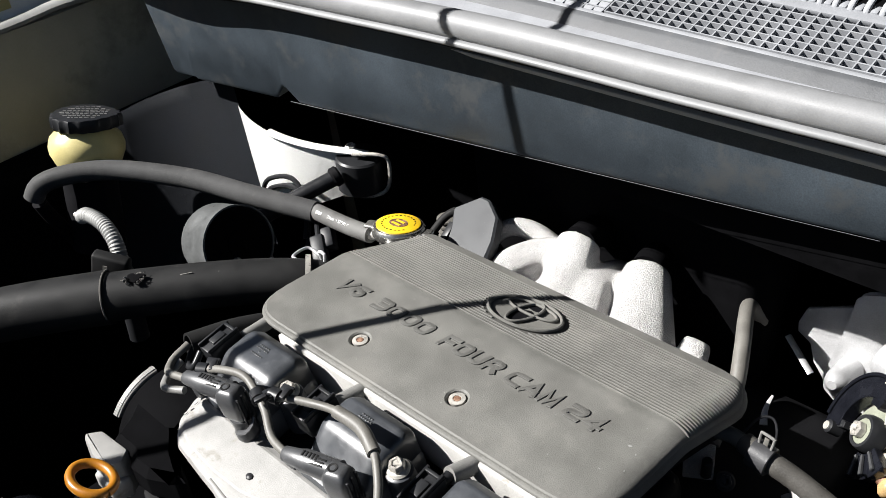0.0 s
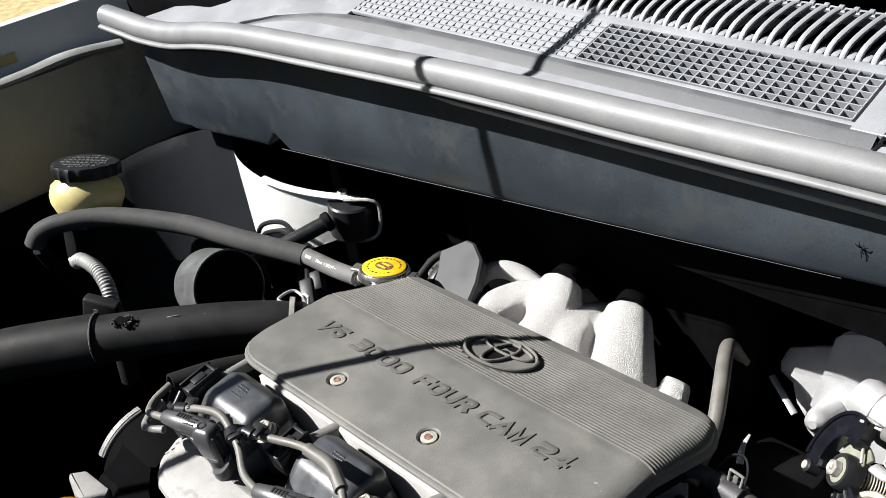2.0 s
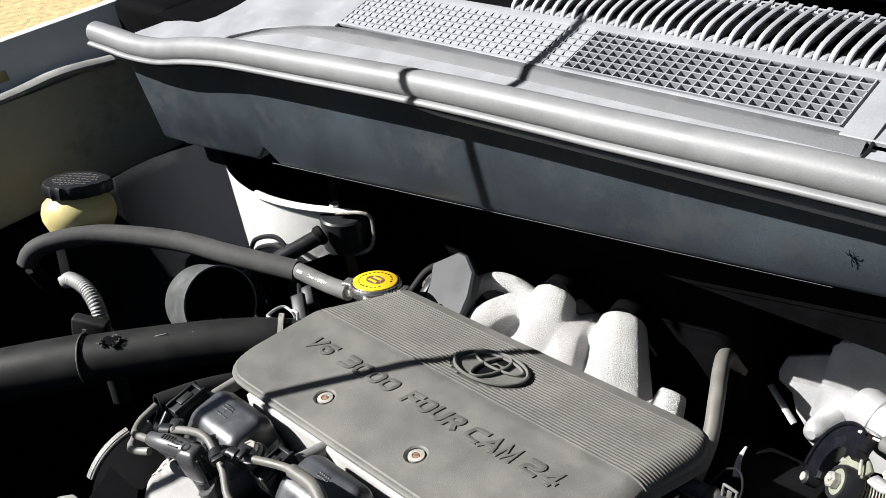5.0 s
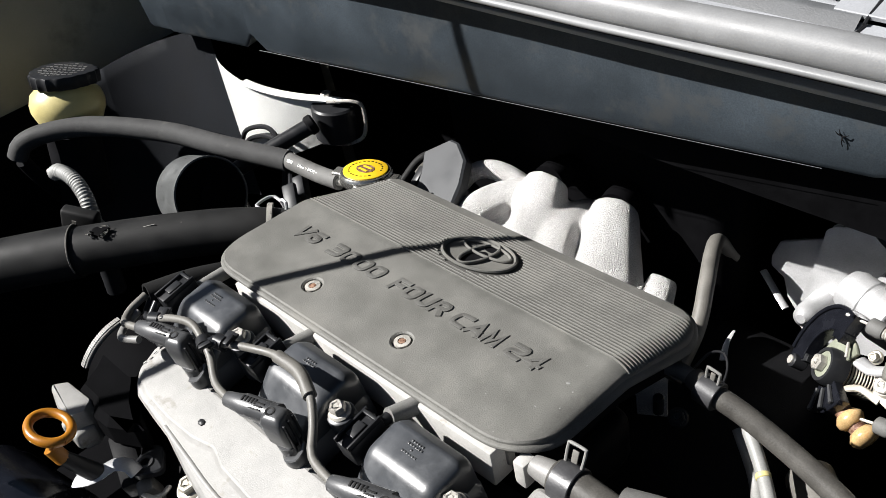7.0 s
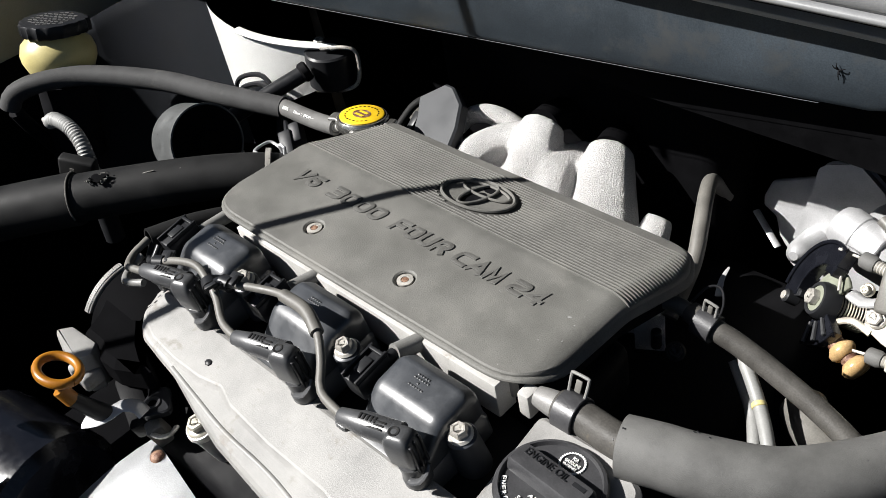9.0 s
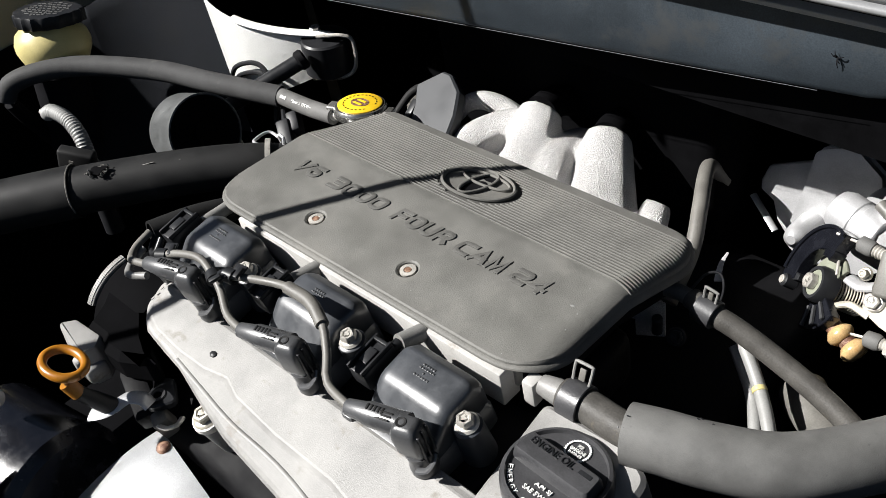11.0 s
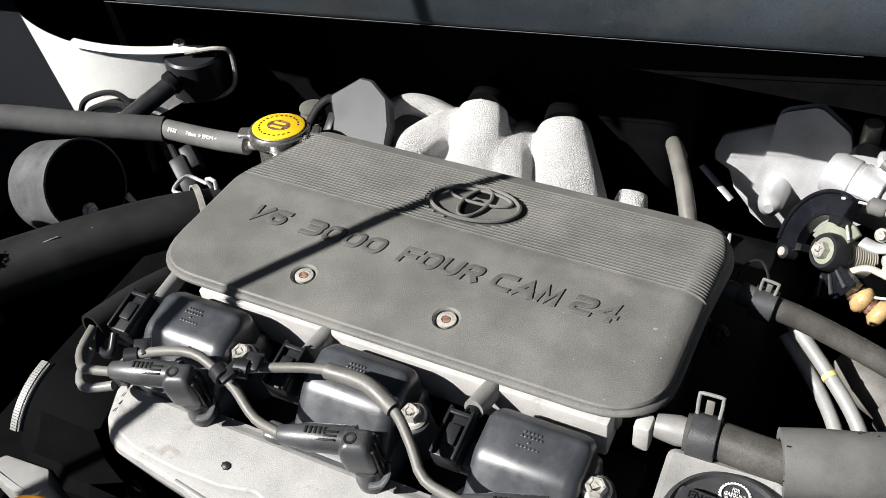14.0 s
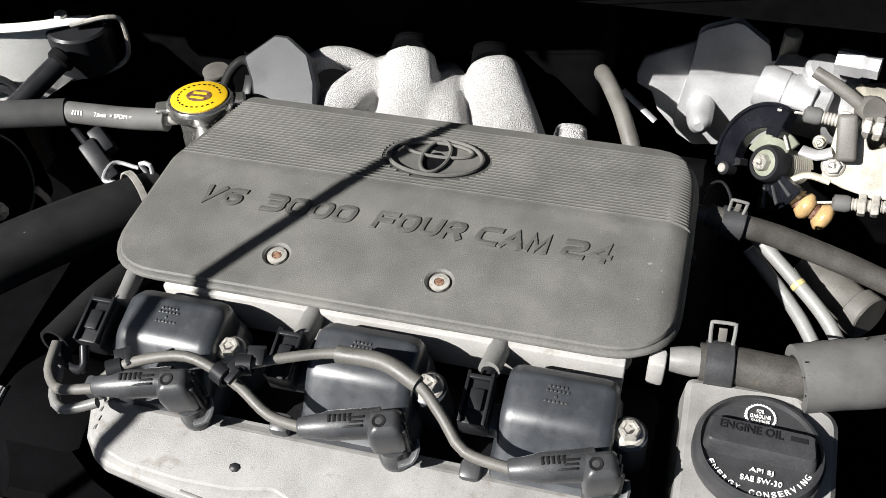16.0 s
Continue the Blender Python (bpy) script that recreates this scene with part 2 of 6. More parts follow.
def tube(points, r, n=14, step=0.004, wall=0.0, ripple=0.0, pitch=0.004, squash=1.0):
    """A hose through the points. r: one radius, or a pair for its two ends. wall: an open end with that thickness. ripple: corrugation."""
    path = smooth_path(points, step)
    bm = bmesh.new()
    r0, r1 = r if isinstance(r, tuple) else (r, r)
    t = (path[1] - path[0]).normalized()
    up = Vector((0, 0, 1)) if abs(t.z) < 0.9 else Vector((1, 0, 0))
    u = (up - t * up.dot(t)).normalized()
    rings, run = [], 0.0
    for i, p in enumerate(path):
        t = (path[min(i + 1, len(path) - 1)] - path[max(i - 1, 0)]).normalized()
        u = (u - t * u.dot(t)).normalized()
        v = t.cross(u)
        if i:
            run += (p - path[i - 1]).length
        k = r0 + (r1 - r0) * i / (len(path) - 1) + (ripple * math.cos(2 * math.pi * run / pitch) if ripple else 0)
        rings.append([bm.verts.new(p + k * (math.cos(2 * math.pi * j / n) * u * squash + math.sin(2 * math.pi * j / n) * v)) for j in range(n)])
    for a, b in zip(rings, rings[1:]):
        for j in range(n):
            bm.faces.new((a[j], a[(j + 1) % n], b[(j + 1) % n], b[j]))
    for ring, p in ((rings[0], path[0]), (rings[-1], path[-1])):
        if wall:
            inner = [bm.verts.new(p + (w.co - p) * (1 - wall)) for w in ring]
            back = path[4] if ring is rings[0] else path[-5]
            deep = [bm.verts.new(back + (w.co - p) * (1 - wall)) for w in ring]
            for j in range(n):
                bm.faces.new((ring[j], ring[(j + 1) % n], inner[(j + 1) % n], inner[j]))
                bm.faces.new((inner[j], inner[(j + 1) % n], deep[(j + 1) % n], deep[j]))
            bm.faces.new(deep)
        else:
            bm.faces.new(ring)
    return bm


def sweep(points, profile, step=0.012):
    """An outline of (ahead, up) pairs drawn along a path that runs roughly along x; ahead is towards the front of the car."""
    path = smooth_path(points, step)
    bm = bmesh.new()
    rows = []
    for i, p in enumerate(path):
        t = (path[min(i + 1, len(path) - 1)] - path[max(i - 1, 0)]).normalized()
        side = t.cross(Vector((0, 0, 1))).normalized()
        up = side.cross(t)
        rows.append([bm.verts.new(p + side * a + up * b) for a, b in profile])
    for a, b in zip(rows, rows[1:]):
        for k in range(len(profile)):
            bm.faces.new((a[k], a[(k + 1) % len(profile)], b[(k + 1) % len(profile)], b[k]))
    bm.faces.new(rows[0])
    bm.faces.new(rows[-1])
    return bm


def offset_ring(ring, d):
    """A closed outline moved inwards by d."""
    out = []
    n = len(ring)
    for i in range(n):
        a, b = ring[i - 1], ring[(i + 1) % n]
        tx, ty = b[0] - a[0], b[1] - a[1]
        k = math.hypot(tx, ty) or 1
        out.append((ring[i][0] - ty / k * d, ring[i][1] + tx / k * d))
    return out


def rounded(corners, n=6):
    """A closed outline from (x, y, radius) corners, counter-clockwise."""
    out = []
    k = len(corners)
    for i, (x, y, r) in enumerate(corners):
        p, a, b = Vector((x, y)), Vector(corners[i - 1][:2]), Vector(corners[(i + 1) % k][:2])
        da, db = (a - p).normalized(), (b - p).normalized()
        if r <= 0:
            out.append((x, y))
            continue
        half = math.acos(max(-1, min(1, da.dot(db)))) / 2
        d = r / math.tan(half)
        s, e = p + da * d, p + db * d
        for j in range(n + 1):
            t = j / n
            q = s * (1 - t) ** 2 + p * 2 * t * (1 - t) + e * t * t
            out.append((q.x, q.y))
    return out


def shrink_ring(ring, d):
    """A closed outline drawn in evenly towards its middle, by d at its sides."""
    xs, ys = [p[0] for p in ring], [p[1] for p in ring]
    cx, cy = (min(xs) + max(xs)) / 2, (min(ys) + max(ys)) / 2
    hx, hy = (max(xs) - min(xs)) / 2, (max(ys) - min(ys)) / 2
    return [(cx + (x - cx) * (1 - d / hx), cy + (y - cy) * (1 - d / hy)) for x, y in ring]


def loft(ring, levels, m=Matrix(), even=False):
    """A lid-like body: levels are (inset, height) of one outline from below to above."""
    bm = bmesh.new()
    inset = shrink_ring if even else offset_ring
    rows = [[bm.verts.new((x, y, z)) for x, y in inset(ring, d)] for d, z in levels]
    for a, b in zip(rows, rows[1:]):
        for i in range(len(ring)):
            bm.faces.new((a[i], a[(i + 1) % len(ring)], b[(i + 1) % len(ring)], b[i]))
    bm.faces.new(rows[0])
    bm.faces.new(rows[-1])
    bm.transform(m)
    return bm


def plate(ring, thick, m=Matrix(), bevel=0.0006):
    return loft(ring, [(bevel, 0), (0, bevel), (0, thick - bevel), (bevel, thick)], m)


def letters(text, m, width=None, height=0.01, raise_by=0.0006, shear=0.0, bevel=0.0, centre=False, bold=0.0):
    """Raised lettering: its lower left corner (or its middle) at m, as wide and high as given."""
    cu = bpy.data.curves.new("letters", "FONT")
    cu.body, cu.extrude, cu.shear, cu.resolution_u = text, 0.02, shear, 3
    cu.offset = bold
    ob = bpy.data.objects.new("letters", cu)
    scene.collection.objects.link(ob)
    me = bpy.data.meshes.new_from_object(ob.evaluated_get(bpy.context.evaluated_depsgraph_get()))
    bpy.data.objects.remove(ob)
    bm = bmesh.new()
    bm.from_mesh(me)
    bpy.data.meshes.remove(me)
    xs, ys = [v.co.x for v in bm.verts], [v.co.y for v in bm.verts]
    x0, x1, y0, y1 = min(xs), max(xs), min(ys), max(ys)
    ky = height / (y1 - y0)
    kx = width / (x1 - x0) if width else ky
    top = max(v.co.z for v in bm.verts)
    for v in bm.verts:
        x, y = (v.co.x - x0) * kx, (v.co.y - y0) * ky
        if centre:
            x, y = x - (x1 - x0) * kx / 2, y - height / 2
        v.co = Vector((x, y, raise_by if v.co.z > 0 else -0.0004))
    bmesh.ops.remove_doubles(bm, verts=bm.verts, dist=1e-6)
    bm.transform(m)
    return bm


GLYPHS = {
    "V": [[(0, 1), (0.30, 0), (1, 1)]],
    "6": [[(1, 1), (0.2, 1), (0, 0.82), (0, 0.18), (0.2, 0), (0.8, 0), (1, 0.18), (1, 0.42), (0.8, 0.58), (0.02, 0.58)]],
    "3": [[(0, 1), (0.8, 1), (1, 0.84), (1, 0.66), (0.85, 0.53), (0.25, 0.53)], [(0.85, 0.53), (1, 0.38), (1, 0.16), (0.8, 0), (0, 0)]],
    "0": [[(0.2, 1), (0.8, 1), (1, 0.8), (1, 0.2), (0.8, 0), (0.2, 0), (0, 0.2), (0, 0.8), (0.2, 1)]],
    "O": [[(0.2, 1), (0.8, 1), (1, 0.8), (1, 0.2), (0.8, 0), (0.2, 0), (0, 0.2), (0, 0.8), (0.2, 1)]],
    "F": [[(0, 0), (0, 1), (1, 1)], [(0.02, 0.5), (0.85, 0.5)]],
    "U": [[(0, 1), (0, 0.2), (0.2, 0), (0.8, 0), (1, 0.2), (1, 1)]],
    "R": [[(0, 0), (0, 1), (0.82, 1), (1, 0.86), (1, 0.6), (0.82, 0.46), (0.02, 0.46)], [(0.6, 0.46), (1, 0)]],
    "C": [[(1, 1), (0.2, 1), (0, 0.8), (0, 0.2), (0.2, 0), (1, 0)]],
    "A": [[(0, 0), (0.55, 1), (1, 0)], [(0.2, 0.3), (0.86, 0.3)]],
    "M": [[(0, 0), (0.1, 1), (0.5, 0.12), (0.9, 1), (1, 0)]],
    "2": [[(0, 1), (0.82, 1), (1, 0.86), (1, 0.62), (0.82, 0.5), (0.18, 0.5), (0, 0.36), (0, 0), (1, 0)]],
    "4": [[(0.78, 0), (0.78, 1), (0, 0.28), (1.02, 0.28)]],
}


def soften(pts, loop):
    """Corners of a line cut twice, so that they turn in a curve."""
    for _ in range(2):
        k = len(pts)
        out = [] if loop else [pts[0]]
        for q in range(k if loop else k - 1):
            a, b = pts[q], pts[(q + 1) % k]
            if loop or q > 0:
                out.append(a.lerp(b, 0.25))
            if loop or q < k - 2:
                out.append(a.lerp(b, 0.75))
        if not loop:
            out.append(pts[-1])
        pts = out
    return pts


def stroke_word(word, x0, x1, y0, height, z0, z1, wide, shear, gap):
    """Broad square lettering: for each letter a list of closed bars."""
    out = []
    w = (x1 - x0 - shear * height - gap * (len(word) - 1)) / len(word)
    for i, ch in enumerate(word):
        ox = x0 + wide / 2 + i * (w + gap)
        bars = []
        for line in GLYPHS[ch]:
            pts = [Vector((ox + px * (w - wide), y0 + wide / 2 + py * (height - wide), 0)) for px, py in line]
            loop = (pts[0] - pts[-1]).length < 1e-6
            if loop:
                pts = pts[:-1]
            if ch not in "VAMF4":
                pts = soften(pts, loop)
            k = len(pts)
            sides = []
            for q in range(k):       # mitred corners
                a = pts[q - 1] if q or loop else 2 * pts[0] - pts[1]
                b = pts[(q + 1) % k] if q < k - 1 or loop else 2 * pts[-1] - pts[-2]
                ta, tb = (pts[q] - a).normalized(), (b - pts[q]).normalized()
                na, nb = Vector((-ta.y, ta.x, 0)), Vector((-tb.y, tb.x, 0))
                mid = (na + nb).normalized()
                reach = min(1 / max(0.3, mid.dot(na)), 1.9) * wide / 2
                end = Vector((0, 0, 0)) if loop or 0 < q < k - 1 else (tb * -wide * 0.5 if q == 0 else ta * wide * 0.5)
                sides.append((pts[q] + end - mid * reach, pts[q] + end + mid * reach))
            bm = bmesh.new()
            vs = [[bm.verts.new((p.x + shear * (p.y - y0), p.y, z)) for z in (z0, z1) for p in pair] for pair in sides]
            for q in range(k if loop else k - 1):
                a, b = vs[q], vs[(q + 1) % k]
                for f in ((0, 1, 1, 0), (3, 2, 2, 3), (2, 0, 0, 2), (1, 3, 3, 1)):
                    bm.faces.new((a[f[0]], a[f[1]], b[f[2]], b[f[3]]))
            if not loop:
                bm.faces.new((vs[0][0], vs[0][2], vs[0][3], vs[0][1]))
                bm.faces.new((vs[-1][0], vs[-1][1], vs[-1][3], vs[-1][2]))
            bars.append(bm)
        out.append(bars)
    return out


def carve(bm, cutters, how="DIFFERENCE"):
    """The body less all the cutters, or what both share."""
    def made(b, name):
        me = bpy.data.meshes.new(name)
        bmesh.ops.recalc_face_normals(b, faces=b.faces)
        b.to_mesh(me)
        b.free()
        ob = bpy.data.objects.new(name, me)
        scene.collection.objects.link(ob)
        return ob
    body, tool = made(bm, "body"), made(joined(*cutters), "tool")
    mod = body.modifiers.new("cut", "BOOLEAN")
    mod.operation, mod.solver, mod.object, mod.use_self = how, "EXACT", tool, True
    me = bpy.data.meshes.new_from_object(body.evaluated_get(bpy.context.evaluated_depsgraph_get()))
    out = bmesh.new()
    out.from_mesh(me)
    for ob in (body, tool):
        bpy.data.objects.remove(ob)
    return out


def embossed(bars, m_low, m_high):
    """Bars merged into one raised shape between two heights, its upper edges softened."""
    xs, ys = [v.co.x for b in bars for v in b.verts], [v.co.y for b in bars for v in b.verts]
    slab = span((min(xs) - 0.01, min(ys) - 0.01, m_low), (max(xs) + 0.01, max(ys) + 0.01, m_high))
    bm = carve(slab, bars, "INTERSECT")
    bmesh.ops.remove_doubles(bm, verts=bm.verts, dist=2e-5)
    bmesh.ops.dissolve_limit(bm, angle_limit=radians(2), verts=bm.verts, edges=bm.edges)
    rim = [e for e in bm.edges if all(v.co.z > m_high - 1e-5 for v in e.verts) and e.calc_face_angle(0) > 0.5]
    bmesh.ops.bevel(bm, geom=rim, offset=0.00045, segments=2, profile=0.5, affect="EDGES", clamp_overlap=True)
    return bm


def bolt_parts(at, way, parent, r=0.0065, h=0.006, head=STEEL, flange=True, name="bolt"):
    """A flanged hexagon bolt: head with a dished top, and its washer flange."""
    m = axes(at, way)
    hexa = rounded([(r * math.cos(radians(60 * i + 10)), r * math.sin(radians(60 * i + 10)), r * 0.12) for i in range(6)], 2)
    b = part(name, loft(hexa, [(0, 0), (0, h * 0.82), (r * 0.14, h), (r * 0.35, h), (r * 0.45, h * 0.86)], m), head, parent, "hexagon bolt head")
    if flange:
        part("flange", lathe([(r * 1.3, -0.0012), (r * 1.38, 0.0), (r * 1.15, 0.0016), (r * 0.6, 0.002)], m, 28), head, b)
    return b


# ---- the bay: ground, walls, firewall, cowl ----
def ground_sheet():
    bm = bmesh.new()
    bmesh.ops.create_grid(bm, x_segments=60, y_segments=60, size=60)
    for v in bm.verts:
        v.co.z = 0.02 * noise.noise(v.co * 0.8)
    solid("ground", bm, GRASS, "dry straw-coloured grass beside the car", "ground", "structure")


ground_sheet()

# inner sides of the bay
# Added black block: hides the runners' backs as deep shade would.
tagged(new("back_shade_block", mesh_of("back_shade_block", span((-0.26, 0.268, 0.45), (0.080, 0.43, 0.965), 0.02, 4), DARKSET)), "black block added for the deep shade behind the runners", "insulation pad", kind="structure")
# Unseen front wall, its height set to block light from the horizon.
tagged(new("wall_front", mesh_of("wall_front", span((-0.9, -0.62, 0.35), (0.75, -0.58, 1.0), 0.01), DARKSET)), "unseen wall across the front of the bay, raised to block low light", "radiator support", kind="structure")
tagged(new("wall_right", mesh_of("wall_right", span((0.66, -0.58, 0.35), (0.70, 0.62, 1.05), 0.01), DARKSET)), "inner fender of the bay, near-black to stand for shade", "inner fender", kind="structure")
tagged(new("wall_back", mesh_of("wall_back", span((-0.9, 0.44, 0.3), (0.72, 0.47, 1.16), 0.01), DARKSET)), "firewall behind the engine, near-black to stand for shade", "firewall", kind="structure")
tagged(new("floor", mesh_of("floor", span((-0.9, -0.6, 0.30), (0.72, 0.5, 0.33)), DARKSET)), "splash tray under the engine, near-black to stand for shade", "splash tray", kind="structure")


def fender():
    f = thing("fender", (-0.75, 0, 0.9), "greyish beige painted inner fender with folded flange", "fender", kind="structure")
    # apron: leans outwards a little towards the top
    bm = bmesh.new()
    rows = []
    for y in np.linspace(-0.6, 0.5, 24):
        prof = [(-0.70, 0.45), (-0.725, 0.80), (-0.738, 0.90), (-0.746, 0.99), (-0.75, 1.030), (-0.80, 1.034), (-0.80, 1.02), (-0.78, 0.97), (-0.76, 0.45)]
        w = 0.004 * math.sin(y * 22)
        rows.append([bm.verts.new((x + w, y, z + 0.012 * (0.3 - y) * 0.2)) for x, z in prof])
    for a, b in zip(rows, rows[1:]):
        for i in range(len(a) - 1):
            bm.faces.new((a[i], a[i + 1], b[i + 1], b[i]))
    part("apron", bm, BEIGE, f)
    # Box in near-black stands for the shade on the apron's lower part.
    part("apron_shade_box", span((-0.745, -0.6, 0.4), (-0.69, 0.42, 0.90), 0.03, 4), DARKSET, f, "near-black box for the shade low on the apron")
    # outer lip and crest of the wing
    bm = bmesh.new()
    rows = []
    for y in np.linspace(-0.6, 0.5, 16):
        prof = [(-0.772, 1.034), (-0.779, 1.050), (-0.784, 1.066), (-0.788, 1.080), (-0.793, 1.088), (-0.800, 1.0905), (-0.812, 1.087), (-0.84, 1.05), (-0.88, 0.97), (-0.90, 0.76)]
        rows.append([bm.verts.new((x, y, z)) for x, z in prof])
    for a, b in zip(rows, rows[1:]):
        for i in range(len(a) - 1):
            bm.faces.new((a[i], a[i + 1], b[i + 1], b[i]))
    part("wing", bm, PAINT, f, "outer wing edge in body colour")
    part("edge_strip", tube([(-0.752, -0.6, 1.034), (-0.752, -0.2, 1.036), (-0.756, 0.02, 1.035), (-0.75, 0.10, 1.040), (-0.748, 0.17, 1.033)], 0.011, 10, 0.012, squash=0.55), WIRE, f, "grey wrinkled edge strip")
    part("label_tag", span((-0.7855, 0.022, 1.046), (-0.7765, 0.050, 1.058), 0.0005), TANK, f, "small pale sticker")


fender()
# Added corner block: stops sun from passing the fender onto the firewall.
tagged(new("wall_left", mesh_of("wall_left", span((-0.79, 0.21, 0.99), (-0.655, 0.44, 1.095), 0.012, 3), DARKSET)), "dark corner block added to keep sun off the firewall", "hinge corner", kind="structure")


def panel_y(x):
    return 0.168 + 0.058 * x


def panel_low(x):
    return 1.023 + 0.081 * x


def cowl_panel():
    """The dark sheet that hangs below the seal, over the back of the engine."""
    c = thing("cowl_panel", (0, 0.17, 1.03), "blue-grey coated cowl panel with dusty scuffs", "cowl panel", kind="structure")
    xs = [-0.608, -0.602, -0.594, -0.586, -0.5485, -0.546, -0.5, -0.405, -0.392, -0.388, -0.37, -0.3, -0.2, -0.1, 0, 0.1, 0.18, 0.23, 0.27, 0.3, 0.36, 0.5, 0.66]
    bm = bmesh.new()
    front, back = [], []
    for x in xs:
        low = panel_low(x)
        if x < -0.586:
            low += (-0.586 - x) * 3.6
        if x < -0.547:
            low += 0.002
        if -0.393 <= x <= -0.386:
            low += 0.014
        if x > 0.23:
            low += (x - 0.23) * 0.18
        top = 1.111 if x > -0.45 else 1.111 - (-0.45 - x) * 0.26
        low = min(low, top - 0.008)
        col = [(x, panel_y(x) + 0.030, low + 0.001), (x, panel_y(x) + 0.003, low - 0.002), (x, panel_y(x), low + 0.003), (x, panel_y(x) - 0.001, (low + top) / 2), (x, panel_y(x) + 0.002, top - 0.004), (x, panel_y(x) + 0.012, top - 0.008)]
        front.append([bm.verts.new(q) for q in col])
        back.append([bm.verts.new((q[0], q[1] + 0.004, q[2] + 0.003)) for q in col])
    for a, b in zip(front, front[1:]):
        for i in range(len(a) - 1):
            bm.faces.new((a[i], a[i + 1], b[i + 1], b[i]))
    for a, b in zip(back, back[1:]):
        for i in range(len(a) - 1):
            bm.faces.new((a[i], b[i], b[i + 1], a[i + 1]))
    sheet = part("sheet", bm, PANEL, c)
    part("lip", tube([(x, panel_y(x) - 0.0002, panel_low(x) - 0.001) for x in (-0.38, -0.3, -0.22, -0.1, 0.0, 0.08, 0.13, 0.2)], (0.00035, 0.0002), 8, 0.02), COWLEDGE, sheet, "thin lower lip, lighter than the panel")
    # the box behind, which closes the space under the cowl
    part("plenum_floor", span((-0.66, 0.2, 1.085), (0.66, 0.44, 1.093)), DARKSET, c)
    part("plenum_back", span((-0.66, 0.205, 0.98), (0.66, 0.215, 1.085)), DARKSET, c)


cowl_panel()


def dry_twig():
    """Dried scrap of plant caught on the panel."""
    rng = random.Random(11)
    t = thing("dry_twig", (0.211, 0.178, 1.066), "small dried plant scrap stuck to the cowl panel", "plant scrap")
    o = Vector((0.211, 0.1785, 1.066))
    for dx, dz in ((-0.004, 0.0022), (0.0042, 0.0018), (0.0006, -0.0068), (0.0022, -0.0036), (-0.0018, 0.0042)):
        d = Vector((dx + rng.uniform(-0.0006, 0.0006), 0, dz))
        part("stalk", tube([o, o + d * 0.5 + Vector((0, -0.0014, 0)), o + d + Vector((0, -0.0006, 0))], (0.0005, 0.00025), 5, 0.003), UNDER, t)


dry_twig()


def weatherstrip():
    w = thing("weatherstrip", (0, 0.16, 1.1), "grey rubber hood seal running along the cowl", "weatherstrip")
    way = [(-0.640, 0.1185, 1.104), (-0.595, 0.1215, 1.1008), (-0.567, 0.123, 1.0988), (-0.511, 0.126, 1.1007), (-0.456, 0.1295, 1.1091), (-0.406, 0.1325, 1.1151), (-0.36, 0.135, 1.1183), (-0.269, 0.1404, 1.1212), (-0.169, 0.1462, 1.1245), (-0.083, 0.1512, 1.126), (0.002, 0.1561, 1.1257), (0.05, 0.1588, 1.1252), (0.133, 0.1637, 1.1254), (0.204, 0.1678, 1.1256), (0.35, 0.176, 1.123), (0.62, 0.188, 1.112)]
    bulb = [(-0.0135, -0.005), (-0.0135, 0.001), (-0.0105, 0.0072), (-0.004, 0.0112), (0.002, 0.0121), (0.0075, 0.0105), (0.0115, 0.0062), (0.0128, 0.0008), (0.0123, -0.0038), (0.0105, -0.0066), (0.006, -0.008), (-0.008, -0.008)]
    part("bulb", sweep(way, bulb), SEAL, w, angle=60)
    part("lower_lip", sweep(way, [(0.004, -0.0075), (0.0112, -0.0070), (0.0142, -0.0082), (0.0150, -0.0100), (0.0142, -0.0118), (0.0115, -0.0128), (0.004, -0.0125)]), SEAL, w, "thin bright lip under the bulb", angle=60)
    part("carrier", sweep(way[1:], [(-0.010, -0.0075), (0.0035, -0.0085), (0.0105, -0.0132), (0.0100, -0.0150), (0.0035, -0.0145), (-0.006, -0.0135)]), UNDER, w, "black carrier strip under the lip")


weatherstrip()

COWL_M = axes((0, 0.18, 1.105), (0, -0.25, 1))   # plane of the louvred cowl: x along, y up the slope


